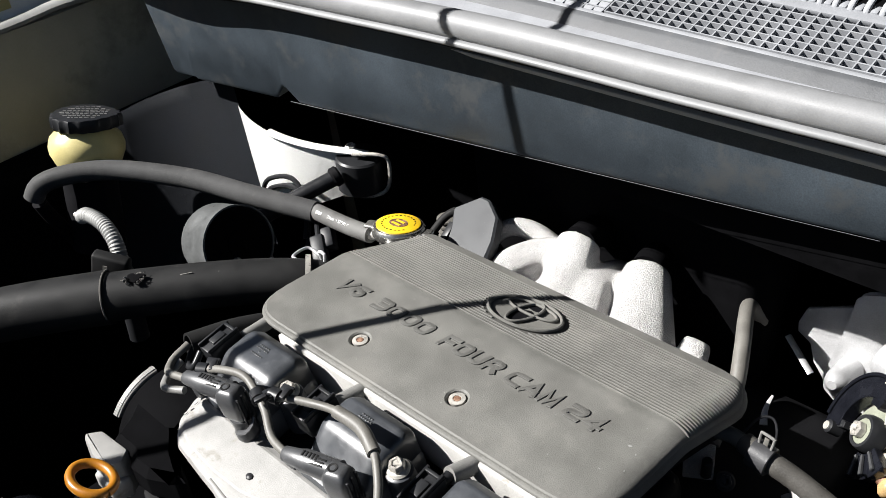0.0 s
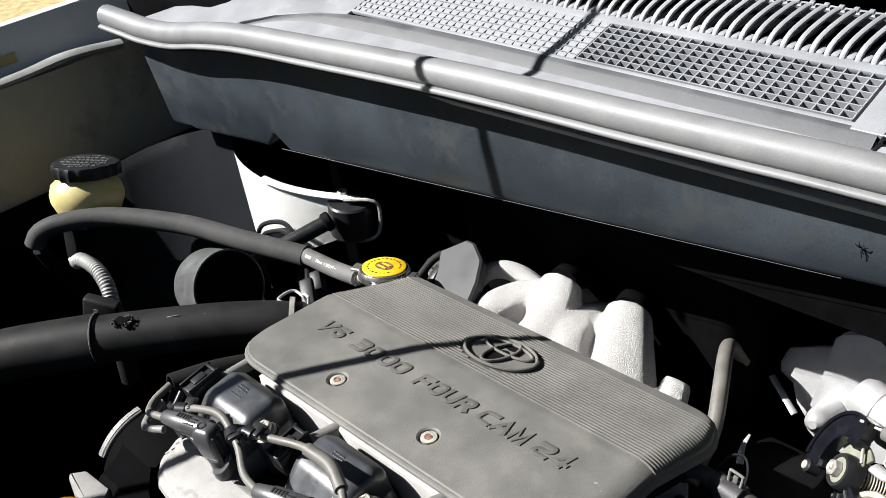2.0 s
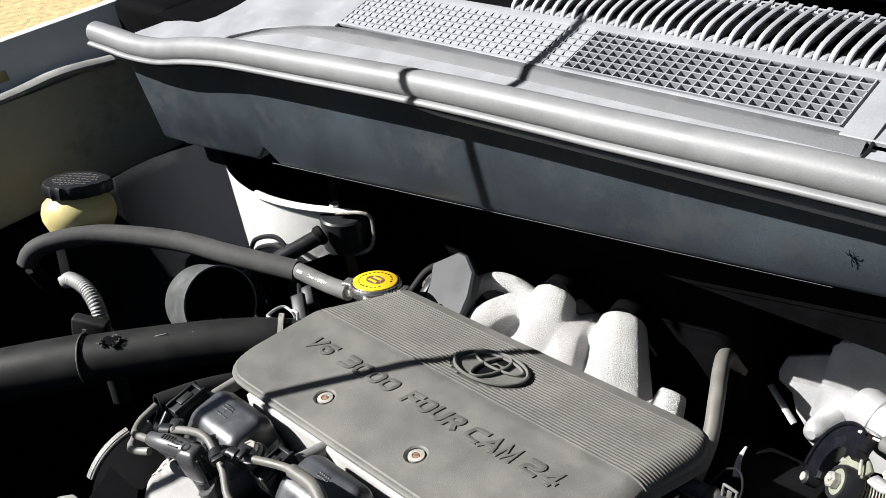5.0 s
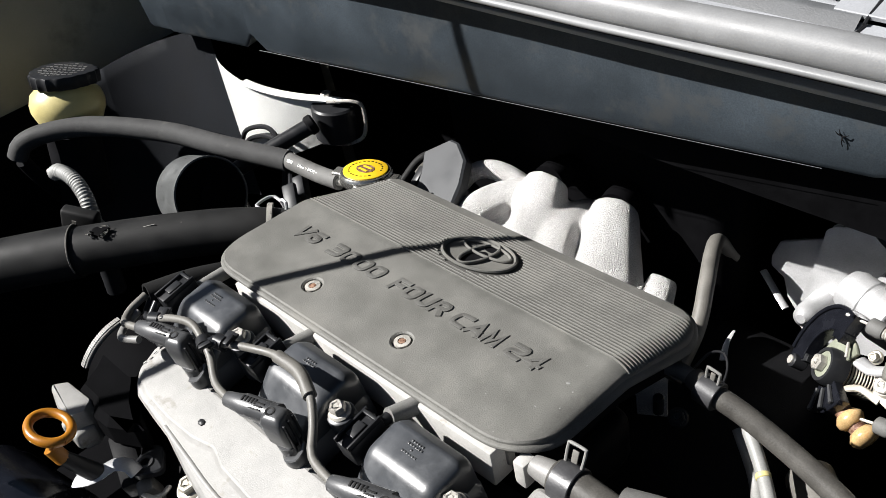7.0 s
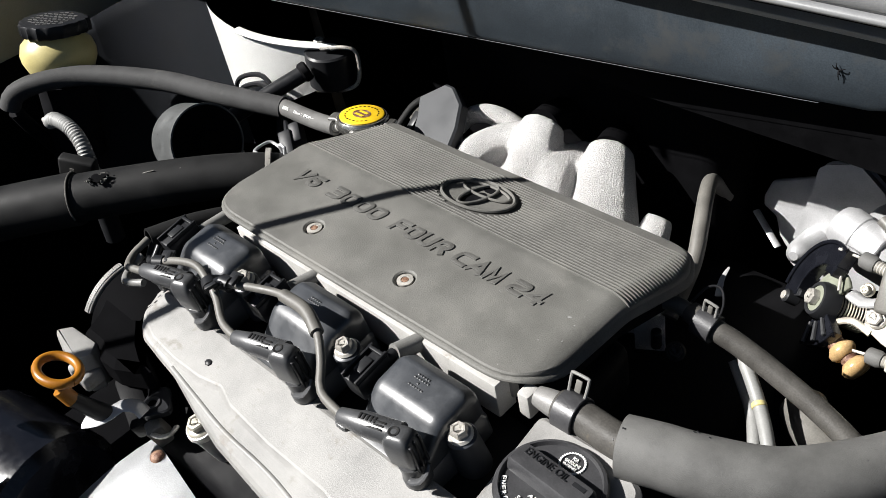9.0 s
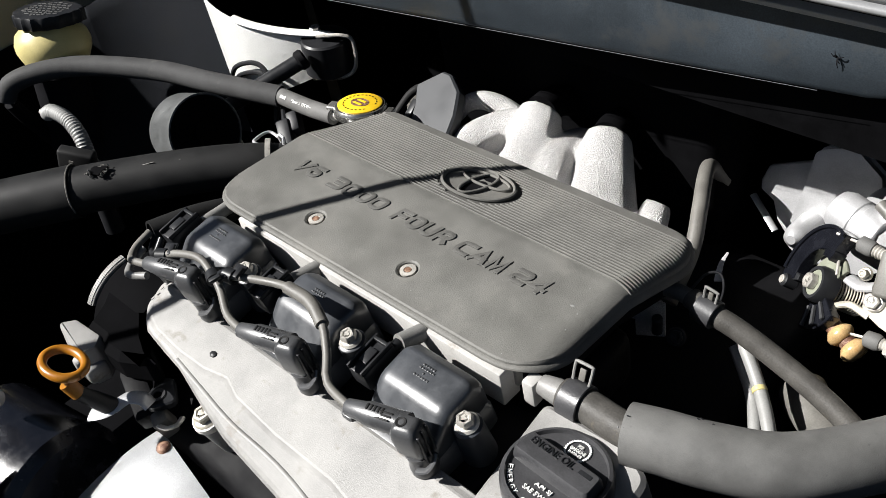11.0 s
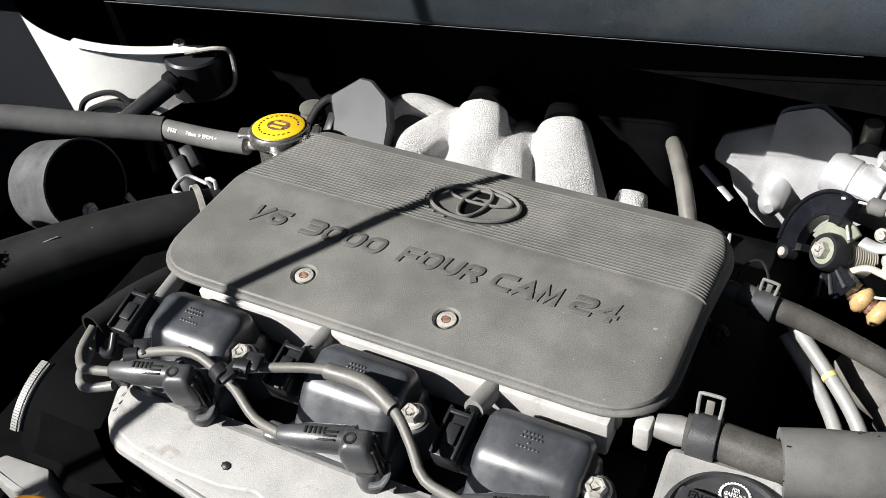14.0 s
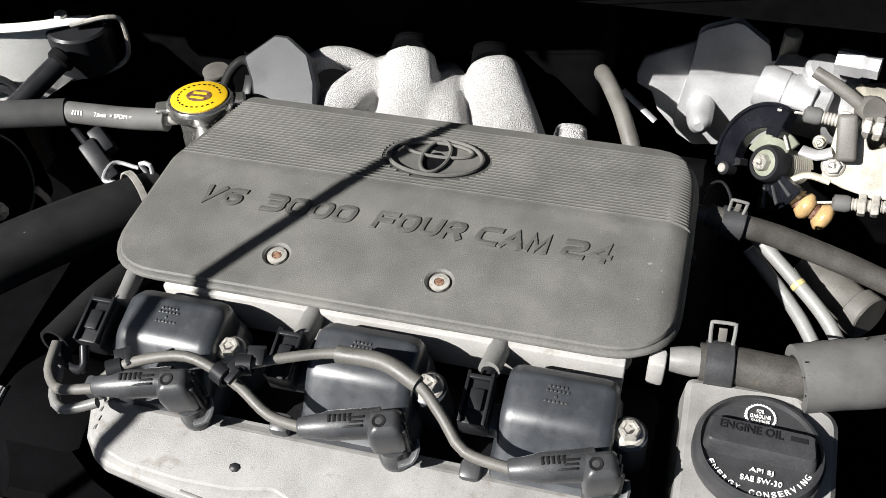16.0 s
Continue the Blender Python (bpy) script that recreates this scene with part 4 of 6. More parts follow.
def ignition_coil():
    """Made at the first cylinder bay, then copied along the head."""
    k = thing("ignition_coil", (0.0945, -0.098, 0.91), "black plastic ignition coil bolted to the head", "ignition coil", "ignition coils")
    m = axes((0.0945, -0.0965, 0.918), (0, -0.16, 1))
    def at(x, y, z):
        return m @ Matrix.Translation((x, y, z))
    prof = rounded([(-0.0315, -0.012, 0.001), (0.027, -0.012, 0.001), (0.027, 0.026, 0.007), (0.019, 0.0345, 0.006), (-0.006, 0.0350, 0.014), (-0.0275, 0.0165, 0.010), (-0.0315, 0.006, 0.004)], 6)
    turn = Matrix(((0, 0, 1, 0), (1, 0, 0, 0), (0, 1, 0, 0), (0, 0, 0, 1)))     # outline across, length along x
    part("housing", loft(prof, [(0.007, -0.0280), (0.003, -0.0270), (0.0008, -0.0240), (0.0, -0.0205), (0.0, 0.024), (0.0008, 0.0285), (0.003, 0.0315), (0.007, 0.0325)], m @ turn, True), GLOSS, k, angle=50)
    part("skirt", loft(rounded([(-0.031, -0.037, 0.006), (0.035, -0.037, 0.006), (0.035, 0.026, 0.006), (-0.031, 0.026, 0.006)], 4), [(0, -0.012), (0, 0.005), (0.0022, 0.0085), (0.006, 0.0095)], m, True), GLOSS, k)
    for w, y in ((0.011, 0.0135), (0.013, 0.0110), (0.003, 0.0080), (0.013, 0.0050)):
        for q in range(max(1, round(w / 0.0022))):
            part("print", box((0.0015, 0.0014, 0.0007), at(-w / 2 + 0.0011 + 0.0022 * q, y, 0.0349), 0.0002), BOOT, k, "unreadable moulded print")
    # plug on the side, towards the belt end
    plug = part("connector", box((0.016, 0.029, 0.017), at(-0.0410, -0.001, 0.0255), 0.0015), BLACK, k)
    part("latch", box((0.0075, 0.012, 0.003), at(-0.0410, -0.002, 0.0352), 0.0008), BLACK, plug)
    for dx in (-0.0064, 0.0064):
        part("rail", box((0.0018, 0.029, 0.0035), at(-0.0410 + dx, -0.001, 0.0354), 0.0005), BLACK, plug)
    part("bridge", box((0.0145, 0.0025, 0.0035), at(-0.0410, 0.0105, 0.0354), 0.0006), BLACK, plug)
    part("neck", box((0.012, 0.016, 0.014), at(-0.034, -0.004, 0.014), 0.002), GLOSS, k)
    part("foot", box((0.012, 0.012, 0.018), at(-0.039, -0.032, 0.004), 0.003), BOOT, k, "worn grey moulded foot")
    # bolt ear
    part("bolt_ear", lathe([(0.0115, -0.012), (0.0105, 0.006), (0.0098, 0.0215), (0.0085, 0.0225)], at(0.0395, 0.0, 0), 28), GLOSS, k)
    part("ear_web", box((0.02, 0.012, 0.014), at(0.0295, 0.0, 0.003), 0.003), GLOSS, k)
    bolt_parts(at(0.0395, 0.0, 0.0235).translation, (0, -0.16, 1), k, 0.0060, 0.0068)
    return k


COIL = ignition_coil()
for dx in (-0.1085, -0.2235):
    copy_thing(COIL, Matrix.Translation((0.0945 + dx, -0.095, 0.9135)))


def plug_lead(i, lead, name_label):
    """A spark-plug lead: wire, tapered sleeve, angled boot with its clip tab."""
    dx = (-0.2255, -0.1090, 0.0)[i]
    b = thing("plug_lead", (0.11 + dx, -0.14, 0.93), name_label, "spark plug lead", "spark plug leads")
    part("wire", tube(lead, 0.0030, 10, 0.005), LEAD, b, "dusty grey-brown lead")
    tip, el = Vector((0.0785 + dx, -0.144, 0.961)), Vector((0.1195 + dx, -0.1315, 0.9600))
    way = (el - tip).normalized()
    ln = (el - tip).length
    part("sleeve", lathe([(0.0042, 0), (0.0052, 0.001), (0.0066, 0.012), (0.0078, 0.016), (0.0082, ln * 0.9), (0.0085, ln)], axes(tip, way), 20), BOOT, b)
    for j in range(5):
        part("print", box((0.0014, 0.0042, 0.0007), axes(tip + way * (0.017 + 0.0026 * j) + Vector((0.0, -0.0002, 0.0079)), (0.0, -0.06, 1), way), 0.0002), RUBBER, b)
    for j in range(3):
        part("print", box((0.010, 0.0012, 0.0007), axes(tip + way * 0.030 + Vector((0.0, -0.0050 + 0.0022 * j, 0.0066 + 0.0007 * j)), (0.0, -0.45 + 0.15 * j, 1), way), 0.0002), RUBBER, b)
    m = axes(el + Vector((0.004, -0.0005, -0.018)), (0, -0.10, 1), way)
    body = part("elbow", loft(rounded([(-0.0105, -0.0085, 0.004), (0.0085, -0.0085, 0.004), (0.0085, 0.0085, 0.004), (-0.0105, 0.0085, 0.004)], 4), [(0.0030, -0.004), (0.0005, 0.004), (0, 0.016), (0.0006, 0.0225), (0.0022, 0.026), (0.005, 0.0275)], m, True), BOOT, b, angle=55)
    for dy in (-0.0048, 0.0, 0.0048):
        part("ridge", box((0.0022, 0.0017, 0.026), m @ Matrix.Translation((0.0088, dy, 0.010)), 0.0006), BLACK, body)
    ringm = m @ Matrix.Translation((-0.0035, 0, 0.0272))
    part("dimple", lathe([(0.0014, 0), (0.0026, 0.0007), (0.0034, 0.0007), (0.0036, 0)], ringm, 16), RUBBER, body)
    part("stem", lathe([(0.0070, -0.024), (0.0092, -0.020), (0.0092, -0.015), (0.0080, -0.013), (0.0086, -0.001)], m, 24), BOOT, b)
    part("tab", tube([m @ Vector(q) for q in ((0.002, -0.010, -0.008), (0.009, -0.009, -0.006), (0.0125, -0.004, -0.002), (0.0125, 0.0, 0.002))], 0.0026, 8, 0.003, squash=0.5), BOOT, b)


LEADS = [
    ([(-0.186, -0.118, 0.953), (-0.183, -0.134, 0.951), (-0.172, -0.145, 0.953), (-0.160, -0.147, 0.958), (-0.143, -0.1443, 0.961)], "short grey spark plug lead with black rubber boot"),
    ([(-0.148, -0.140, 0.956), (-0.136, -0.132, 0.965), (-0.117, -0.126, 0.971), (-0.098, -0.123, 0.974), (-0.082, -0.126, 0.972), (-0.066, -0.131, 0.967), (-0.047, -0.141, 0.962), (-0.027, -0.1437, 0.961)], "grey spark plug lead looping between coils"),
    ([(-0.07, -0.122, 0.972), (-0.05, -0.113, 0.972), (-0.022, -0.105, 0.974), (0.006, -0.106, 0.976), (0.027, -0.114, 0.973), (0.042, -0.126, 0.966), (0.056, -0.139, 0.961), (0.083, -0.1437, 0.961)], "long grey spark plug lead crossing the middle coil"),
]
for i, (lead, lab) in enumerate(LEADS):
    plug_lead(i, lead, lab)

solid("lead_sheath", tube([(-0.020, -0.1048, 0.974), (0.006, -0.106, 0.976), (0.026, -0.1135, 0.9735)], 0.0047, 14, 0.004, wall=0.3), LEAD, "thicker grey sheath on a spark plug lead", "cable sheath")


def lead_clip(at, turn):
    c = thing("lead_clip", at, "black plastic clip holding the plug leads", "cable clip", "lead clips")
    m = Matrix.Translation(at) @ pose(0, 0, 0, 12, 0, turn)
    part("ring", lathe([(0.0042, -0.004), (0.0058, -0.004), (0.0058, 0.004), (0.0042, 0.004), (0.0042, -0.004)], m @ pose(0, 0, 0, 0, 90, 0), 16, close=False), BLACK, c)
    part("tongue", box((0.010, 0.007, 0.002), m @ Matrix.Translation((0.006, 0.006, 0.003)), 0.0006), BLACK, c)
    part("tooth", box((0.004, 0.009, 0.003), m @ Matrix.Translation((0.009, 0.002, 0.0055)), 0.0006), BLACK, c)


lead_clip((-0.0765, -0.1275, 0.971), -25)
lead_clip((-0.066, -0.120, 0.972), 10)
lead_clip((-0.138, -0.133, 0.964), 30)

# loom branches that come out under the cover to the coil plugs
for i, (a, b, c) in enumerate((((-0.176, -0.042, 0.936), (-0.172, -0.0564, 0.9395), (-0.1655, -0.084, 0.946)), ((-0.055, -0.045, 0.934), (-0.0540, -0.062, 0.938), (-0.0530, -0.088, 0.945)), ((0.0575, -0.045, 0.933), (0.0570, -0.060, 0.938), (0.0550, -0.080, 0.944)))):
    t = thing("loom_branch", a, "grey sheathed wiring branch to an ignition coil", "wiring", "loom branches")
    part("sheath", tube([a, b, c], (0.0058, 0.0052) if i == 0 else (0.0066, 0.0062), 16, 0.004), SLEEVE, t)
    part("core", tube([c, tuple(Vector(c) + Vector((0, -0.008, 0.0)))], 0.0042, 10, 0.004), BLACK, t)

solid("lead_conduit", tube([(-0.172, -0.01, 0.915), (-0.178, -0.045, 0.929), (-0.184, -0.080, 0.941), (-0.190, -0.1165, 0.948)], 0.0104, 18, 0.004, wall=0.2), RUBBER, "black split conduit around the plug lead", "conduit")
solid("pale_loop_wire", tube([(-0.180, -0.130, 0.948), (-0.176, -0.146, 0.945), (-0.167, -0.1535, 0.946), (-0.156, -0.152, 0.949), (-0.146, -0.148, 0.951)], 0.0030, 10, 0.004), SLEEVE, "pale grey loop of lead under the boot", "wire")
solid("small_loop_wire", tube([(-0.186, -0.112, 0.95), (-0.178, -0.126, 0.944), (-0.166, -0.128, 0.948), (-0.168, -0.118, 0.955)], 0.0028, 10, 0.004), BLACK, "thin black loop of wire beside the conduit", "wire")


# intake runners behind the cover
def runners():
    rr = thing("intake_manifold", (-0.05, 0.22, 0.8), "rough cast aluminium intake manifold with curved runners", "intake manifold")
    arms = (([(0.030, 0.160, 0.765), (0.020, 0.177, 0.810), (0.009, 0.197, 0.841), (-0.002, 0.217, 0.864), (-0.010, 0.232, 0.877), (-0.0135, 0.241, 0.881)], (0.044, 0.0215), [(-0.018, 0.264, 0.880), (-0.022, 0.31, 0.860)], (0.0175, 0.014)),
            ([(-0.058, 0.150, 0.765), (-0.064, 0.167, 0.813), (-0.069, 0.186, 0.850), (-0.0725, 0.203, 0.877), (-0.0755, 0.217, 0.891), (-0.0775, 0.226, 0.896)], (0.036, 0.0205), [(-0.080, 0.250, 0.893), (-0.084, 0.29, 0.868)], (0.0165, 0.014)))
    ridges = (([(-0.030, 0.165, 0.815), (-0.038, 0.178, 0.850), (-0.045, 0.196, 0.868), (-0.048, 0.220, 0.868), (-0.052, 0.246, 0.858), (-0.060, 0.270, 0.840)], (0.022, 0.0120)),
              ([(-0.158, 0.148, 0.79), (-0.145, 0.160, 0.840), (-0.133, 0.172, 0.868), (-0.118, 0.192, 0.880), (-0.103, 0.214, 0.881), (-0.092, 0.236, 0.872)], (0.020, 0.0135)),
              ([(-0.110, 0.150, 0.79), (-0.110, 0.168, 0.824), (-0.108, 0.190, 0.845), (-0.102, 0.214, 0.854)], (0.034, 0.015)),
              ([(-0.166, 0.196, 0.874), (-0.160, 0.208, 0.886), (-0.148, 0.219, 0.889), (-0.132, 0.228, 0.882), (-0.114, 0.234, 0.868)], (0.008, 0.012)),
              ([(-0.125, 0.190, 0.842), (-0.08, 0.212, 0.852), (-0.04, 0.222, 0.852), (0.0, 0.220, 0.842)], (0.024, 0.020)),
              ([(0.064, 0.160, 0.775), (0.061, 0.182, 0.820), (0.058, 0.202, 0.846), (0.057, 0.213, 0.856)], (0.027, 0.0125)))
    # the arms and ridges flow into one casting
    casting = part("casting", joined(*[tube(p, r, 24, 0.006) for p, r in [a[:2] for a in arms] + list(ridges)]), CAST, rr, angle=60)
    blend = casting.modifiers.new("blend", "REMESH")
    blend.mode, blend.voxel_size, blend.use_smooth_shade = "VOXEL", 0.0026, True
    ease = casting.modifiers.new("ease", "SMOOTH")
    ease.factor, ease.iterations = 0.5, 14
    # Beyond the shadow line the arms go on in near-black as shade.
    for p, r, dark, dark_r in arms:
        part("shaded_end", tube([p[-1], *dark], dark_r, 20, 0.008), DARKSET, rr, "runner's back end in near-black for the cowl's shadow")
    part("base", span((-0.19, 0.14, 0.72), (0.085, 0.34, 0.76), 0.02, 3), DARKMETAL_SHADE, rr)


runners()

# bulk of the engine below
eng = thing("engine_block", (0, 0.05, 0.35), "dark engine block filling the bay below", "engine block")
part("block", span((-0.20, -0.16, 0.36), (0.20, 0.30, 0.77), 0.03, 3), DARKMETAL_SHADE, eng)
part("front_head", box((0.38, 0.09, 0.18), Matrix.Translation((0.03, -0.135, 0.765)) @ pose(0, 0, 0, 16, 0, 0), 0.015, 3), DARKMETAL_SHADE, eng)


# ---- round the engine: cooling, steering, mounts ----
def radiator_cap():
    c = thing("coolant_filler", (-0.212, 0.124, 0.88), "yellow-topped metal radiator cap on its filler neck", "coolant filler")
    up = (-0.02, 0.17, 1)
    m = axes((-0.212, 0.124, 0.918), up)
    part("neck", lathe([(0.0185, -0.045), (0.0185, -0.014), (0.0225, -0.011), (0.0225, -0.006), (0.019, -0.005)], m, 36), CHROME, c)
    dome = part("dome", lathe([(0.0245, -0.009), (0.0255, -0.007), (0.0255, -0.002), (0.0235, 0.0008), (0.0215, 0.0012)], m, 40), CHROME, c)
    for a in (25, 205):
        part("ear", box((0.014, 0.014, 0.0045), m @ pose(0, 0, 0, 0, 0, a) @ Matrix.Translation((0.0265, 0, -0.004)), 0.002, 3), CHROME, dome)
    part("disc", lathe([(0.0213, 0.0008), (0.0213, 0.0020), (0.0205, 0.0026)], m, 40), YELLOW, c, "yellow warning disc")
    part("mark", loft([(0.0098 * math.cos(a), 0.0078 * math.sin(a)) for a in np.linspace(0, 2 * math.pi, 28, endpoint=False)], [(0, 0.0025), (0, 0.0029)], m), RUSTY, c, "dark oval printed mark")
    for y in (-0.0032, 0.0028):
        part("mark_bar", box((0.011, 0.0024, 0.0004), m @ Matrix.Translation((0, y, 0.0031))), YELLOW, c)
    for i in range(22):
        a = math.pi * (0.15 + 1.7 * i / 21)
        part("print", box((0.0012, 0.0020, 0.0003), m @ pose(0.0158 * math.cos(a), 0.0158 * math.sin(a), 0.0027, 0, 0, math.degrees(a)), 0), DARKMETAL_SHADE, c)
    part("nipple", tube([(-0.228, 0.110, 0.908), (-0.24, 0.105, 0.908)], 0.005, 12, 0.004), STEEL, c)
    part("outlet", tube([(-0.208, 0.115, 0.875), (-0.198, 0.085, 0.885), (-0.190, 0.05, 0.905), (-0.192, 0.025, 0.918)], 0.016, 18, 0.006), ALLOY, c, "cast water outlet")


radiator_cap()


def overflow_hose():
    h = thing("overflow_hose", (-0.3, 0.1, 0.9), "black rubber overflow hose in a thick sleeve", "hose")
    part("hose", tube([(-0.234, 0.107, 0.908), (-0.27, 0.106, 0.905), (-0.34, 0.112, 0.896)], 0.0085, 24, 0.005), FOAM, h)
    for word, x, wide in (("7.0mm", -0.2860, 0.010), ("> EPDM <", -0.2680, 0.018)):
        axis = Vector((x, 0.1063 + max(0, -0.27 - x) * 0.04, 0.9055 - 0.10 * (-0.262 - x)))
        way = Vector((0.0, -0.66, 0.75))
        part("print", letters(word, axes(axis + way * 0.0091, way, (1, -0.02, 0.10)), wide, 0.0030, 0.0006, centre=True), WHITE, h, "white printed marking")
    for q in range(4):
        x = -0.3120 + 0.0026 * q
        part("print_bar", box((0.0012, 0.0032, 0.0005), axes(Vector((x, 0.1065 + (-0.27 - x) * 0.05, 0.9055 - 0.11 * (-0.262 - x))) + Vector((0, -0.66, 0.75)) * 0.0086, (0, -0.66, 0.75))), WHITE, h)
    part("sleeve", tube([(-0.325, 0.1105, 0.897), (-0.40, 0.082, 0.906), (-0.47, 0.058, 0.913), (-0.545, 0.014, 0.920), (-0.582, -0.025, 0.921), (-0.600, -0.050, 0.914), (-0.606, -0.060, 0.900)], 0.0112, 20, 0.006), FOAMTUBE, h, "thick foam sleeve")
    part("tail", tube([(-0.602, -0.058, 0.895), (-0.606, -0.050, 0.87), (-0.61, -0.03, 0.82)], 0.008, 12, 0.006), UNDER, h)


overflow_hose()


def radiator_hose():
    h = thing("radiator_hose", (-0.25, -0.08, 0.95), "large black radiator hose wrapped in torn foam", "hose")
    way = [(-0.50, -0.33, 0.90), (-0.44, -0.253, 0.920), (-0.375, -0.176, 0.930), (-0.320, -0.116, 0.934), (-0.262, -0.052, 0.934), (-0.222, -0.008, 0.930)]
    part("sleeve", tube(way[:4], 0.0238, 22, 0.006, wall=0.25), RUBBER, h, "foam sleeve with a seam")
    part("hose", tube(way[2:] + [(-0.195, 0.022, 0.922)], (0.0225, 0.019), 22, 0.006), RUBBER, h)
    part("seam", tube([Vector(way[3]) + 0.0239 * Vector((math.cos(a) * 0.72, math.cos(a) * -0.66, math.sin(a))) for a in np.linspace(-0.3, 2.2, 12)], 0.0008, 6, 0.004), LEAD, h)
    rng = random.Random(4)
    mid, out = Vector((-0.297, -0.094, 0.9345)), Vector((0.10, -0.28, 0.95)).normalized()
    along = Vector((0.67, 0.74, 0.0)).normalized()
    hm = axes(mid + out * 0.0222, out, along)
    # No opening is cut: a black patch gives the tear its dark depth.
    part("torn_hole", loft([((0.0072 + 0.0024 * math.sin(3 * a + 1) + 0.0012 * math.sin(7 * a)) * math.cos(a), (0.0046 + 0.0014 * math.sin(4 * a)) * math.sin(a)) for a in np.linspace(0, 2 * math.pi, 26, endpoint=False)], [(0, -0.001), (0, 0.0012), (0.0010, 0.0014)], hm), DARKSET, h, "black patch for the dark inside of the torn hole")
    for i in range(34):
        a = rng.uniform(0, 2 * math.pi)
        p = hm @ Vector((0.0085 * math.cos(a) + rng.uniform(-0.002, 0.002), 0.0055 * math.sin(a) + rng.uniform(-0.001, 0.001), 0.0006 - 0.004 * (math.sin(a) ** 2) * 0.25))
        part("fray", box((rng.uniform(0.0012, 0.0034), 0.0008, 0.0007), Matrix.Translation(p) @ pose(0, 0, 0, rng.uniform(0, 60), rng.uniform(0, 60), rng.uniform(0, 180))), LEAD if i % 3 else BLACK, h)
    for k in range(3):
        q = mid.lerp(Vector((-0.222, -0.008, 0.930)), 0.35 + 0.2 * k)
        part("scratch", box((0.016, 0.0008, 0.0006), axes(q + Vector((0.12, -0.25, 0.95)).normalized() * (0.0214 - 0.0012 * k), Vector((0.12, -0.25, 0.95)), along + Vector((0.1 * k, 0, 0))), 0.0002), LEAD, h)
    c = part("clamp", lathe([(0.0215, -0.0022), (0.0228, -0.0022), (0.0228, 0.0022), (0.0215, 0.0022), (0.0215, -0.0022)], axes((-0.206, 0.010, 0.926), (0.6, 0.72, -0.2)), 32, close=False), STEEL, h, "spring clamp")
    part("tang", tube([(-0.214, 0.014, 0.940), (-0.230, 0.016, 0.938), (-0.232, 0.034, 0.936), (-0.216, 0.036, 0.932)], 0.0015, 8, 0.003), ALLOY, c)
    part("tang", tube([(-0.203, 0.028, 0.936), (-0.206, 0.028, 0.946), (-0.199, 0.028, 0.946), (-0.198, 0.025, 0.936)], 0.0016, 8, 0.003), ALLOY, c)


radiator_hose()


def canister():
    c = thing("vacuum_canister", (-0.40, 0.04, 0.82), "black round vacuum canister with a glossy rim", "canister")
    face = Vector((-0.3395, 0.0265, 0.900))
    way = Vector((0.90, 0.0, 0.30)).normalized()
    m = axes(face, way, (0, 0, 1))
    part("body", lathe([(0.030, -0.056), (0.0365, -0.052), (0.0385, -0.046), (0.0378, -0.004), (0.0388, -0.002), (0.0388, 0.0), (0.0372, 0.0004), (0.0362, -0.003), (0.02, -0.005)], m, 44), CANSHEEN, c, angle=50)
    # Face and hub carry their shade as a near-black colour.
    part("face", lathe([(0.0366, -0.004), (0.0362, 0.0002), (0.022, -0.002), (0.004, -0.0025)], m, 44), DARKSET, c, "face in near-black for its shade")
    part("hub", lathe([(0.012, -0.005), (0.012, 0.001), (0.008, 0.003)], m, 24), DARKSET, c)
    bolt_parts(m @ Vector((-0.0175, 0.0105, -0.001)), way, c, 0.0050, 0.005)
    part("stay", tube([m @ Vector(q) for q in ((-0.010, -0.0385, -0.045), (-0.026, -0.046, -0.046), (-0.050, -0.048, -0.047))], 0.0026, 8, 0.005, squash=0.6), STEEL, c)
    part("stay", tube([m @ Vector(q) for q in ((-0.028, -0.022, 0.004), (-0.042, -0.024, 0.003), (-0.056, -0.022, -0.002))], 0.003, 8, 0.005, squash=0.5), STEEL, c)


canister()


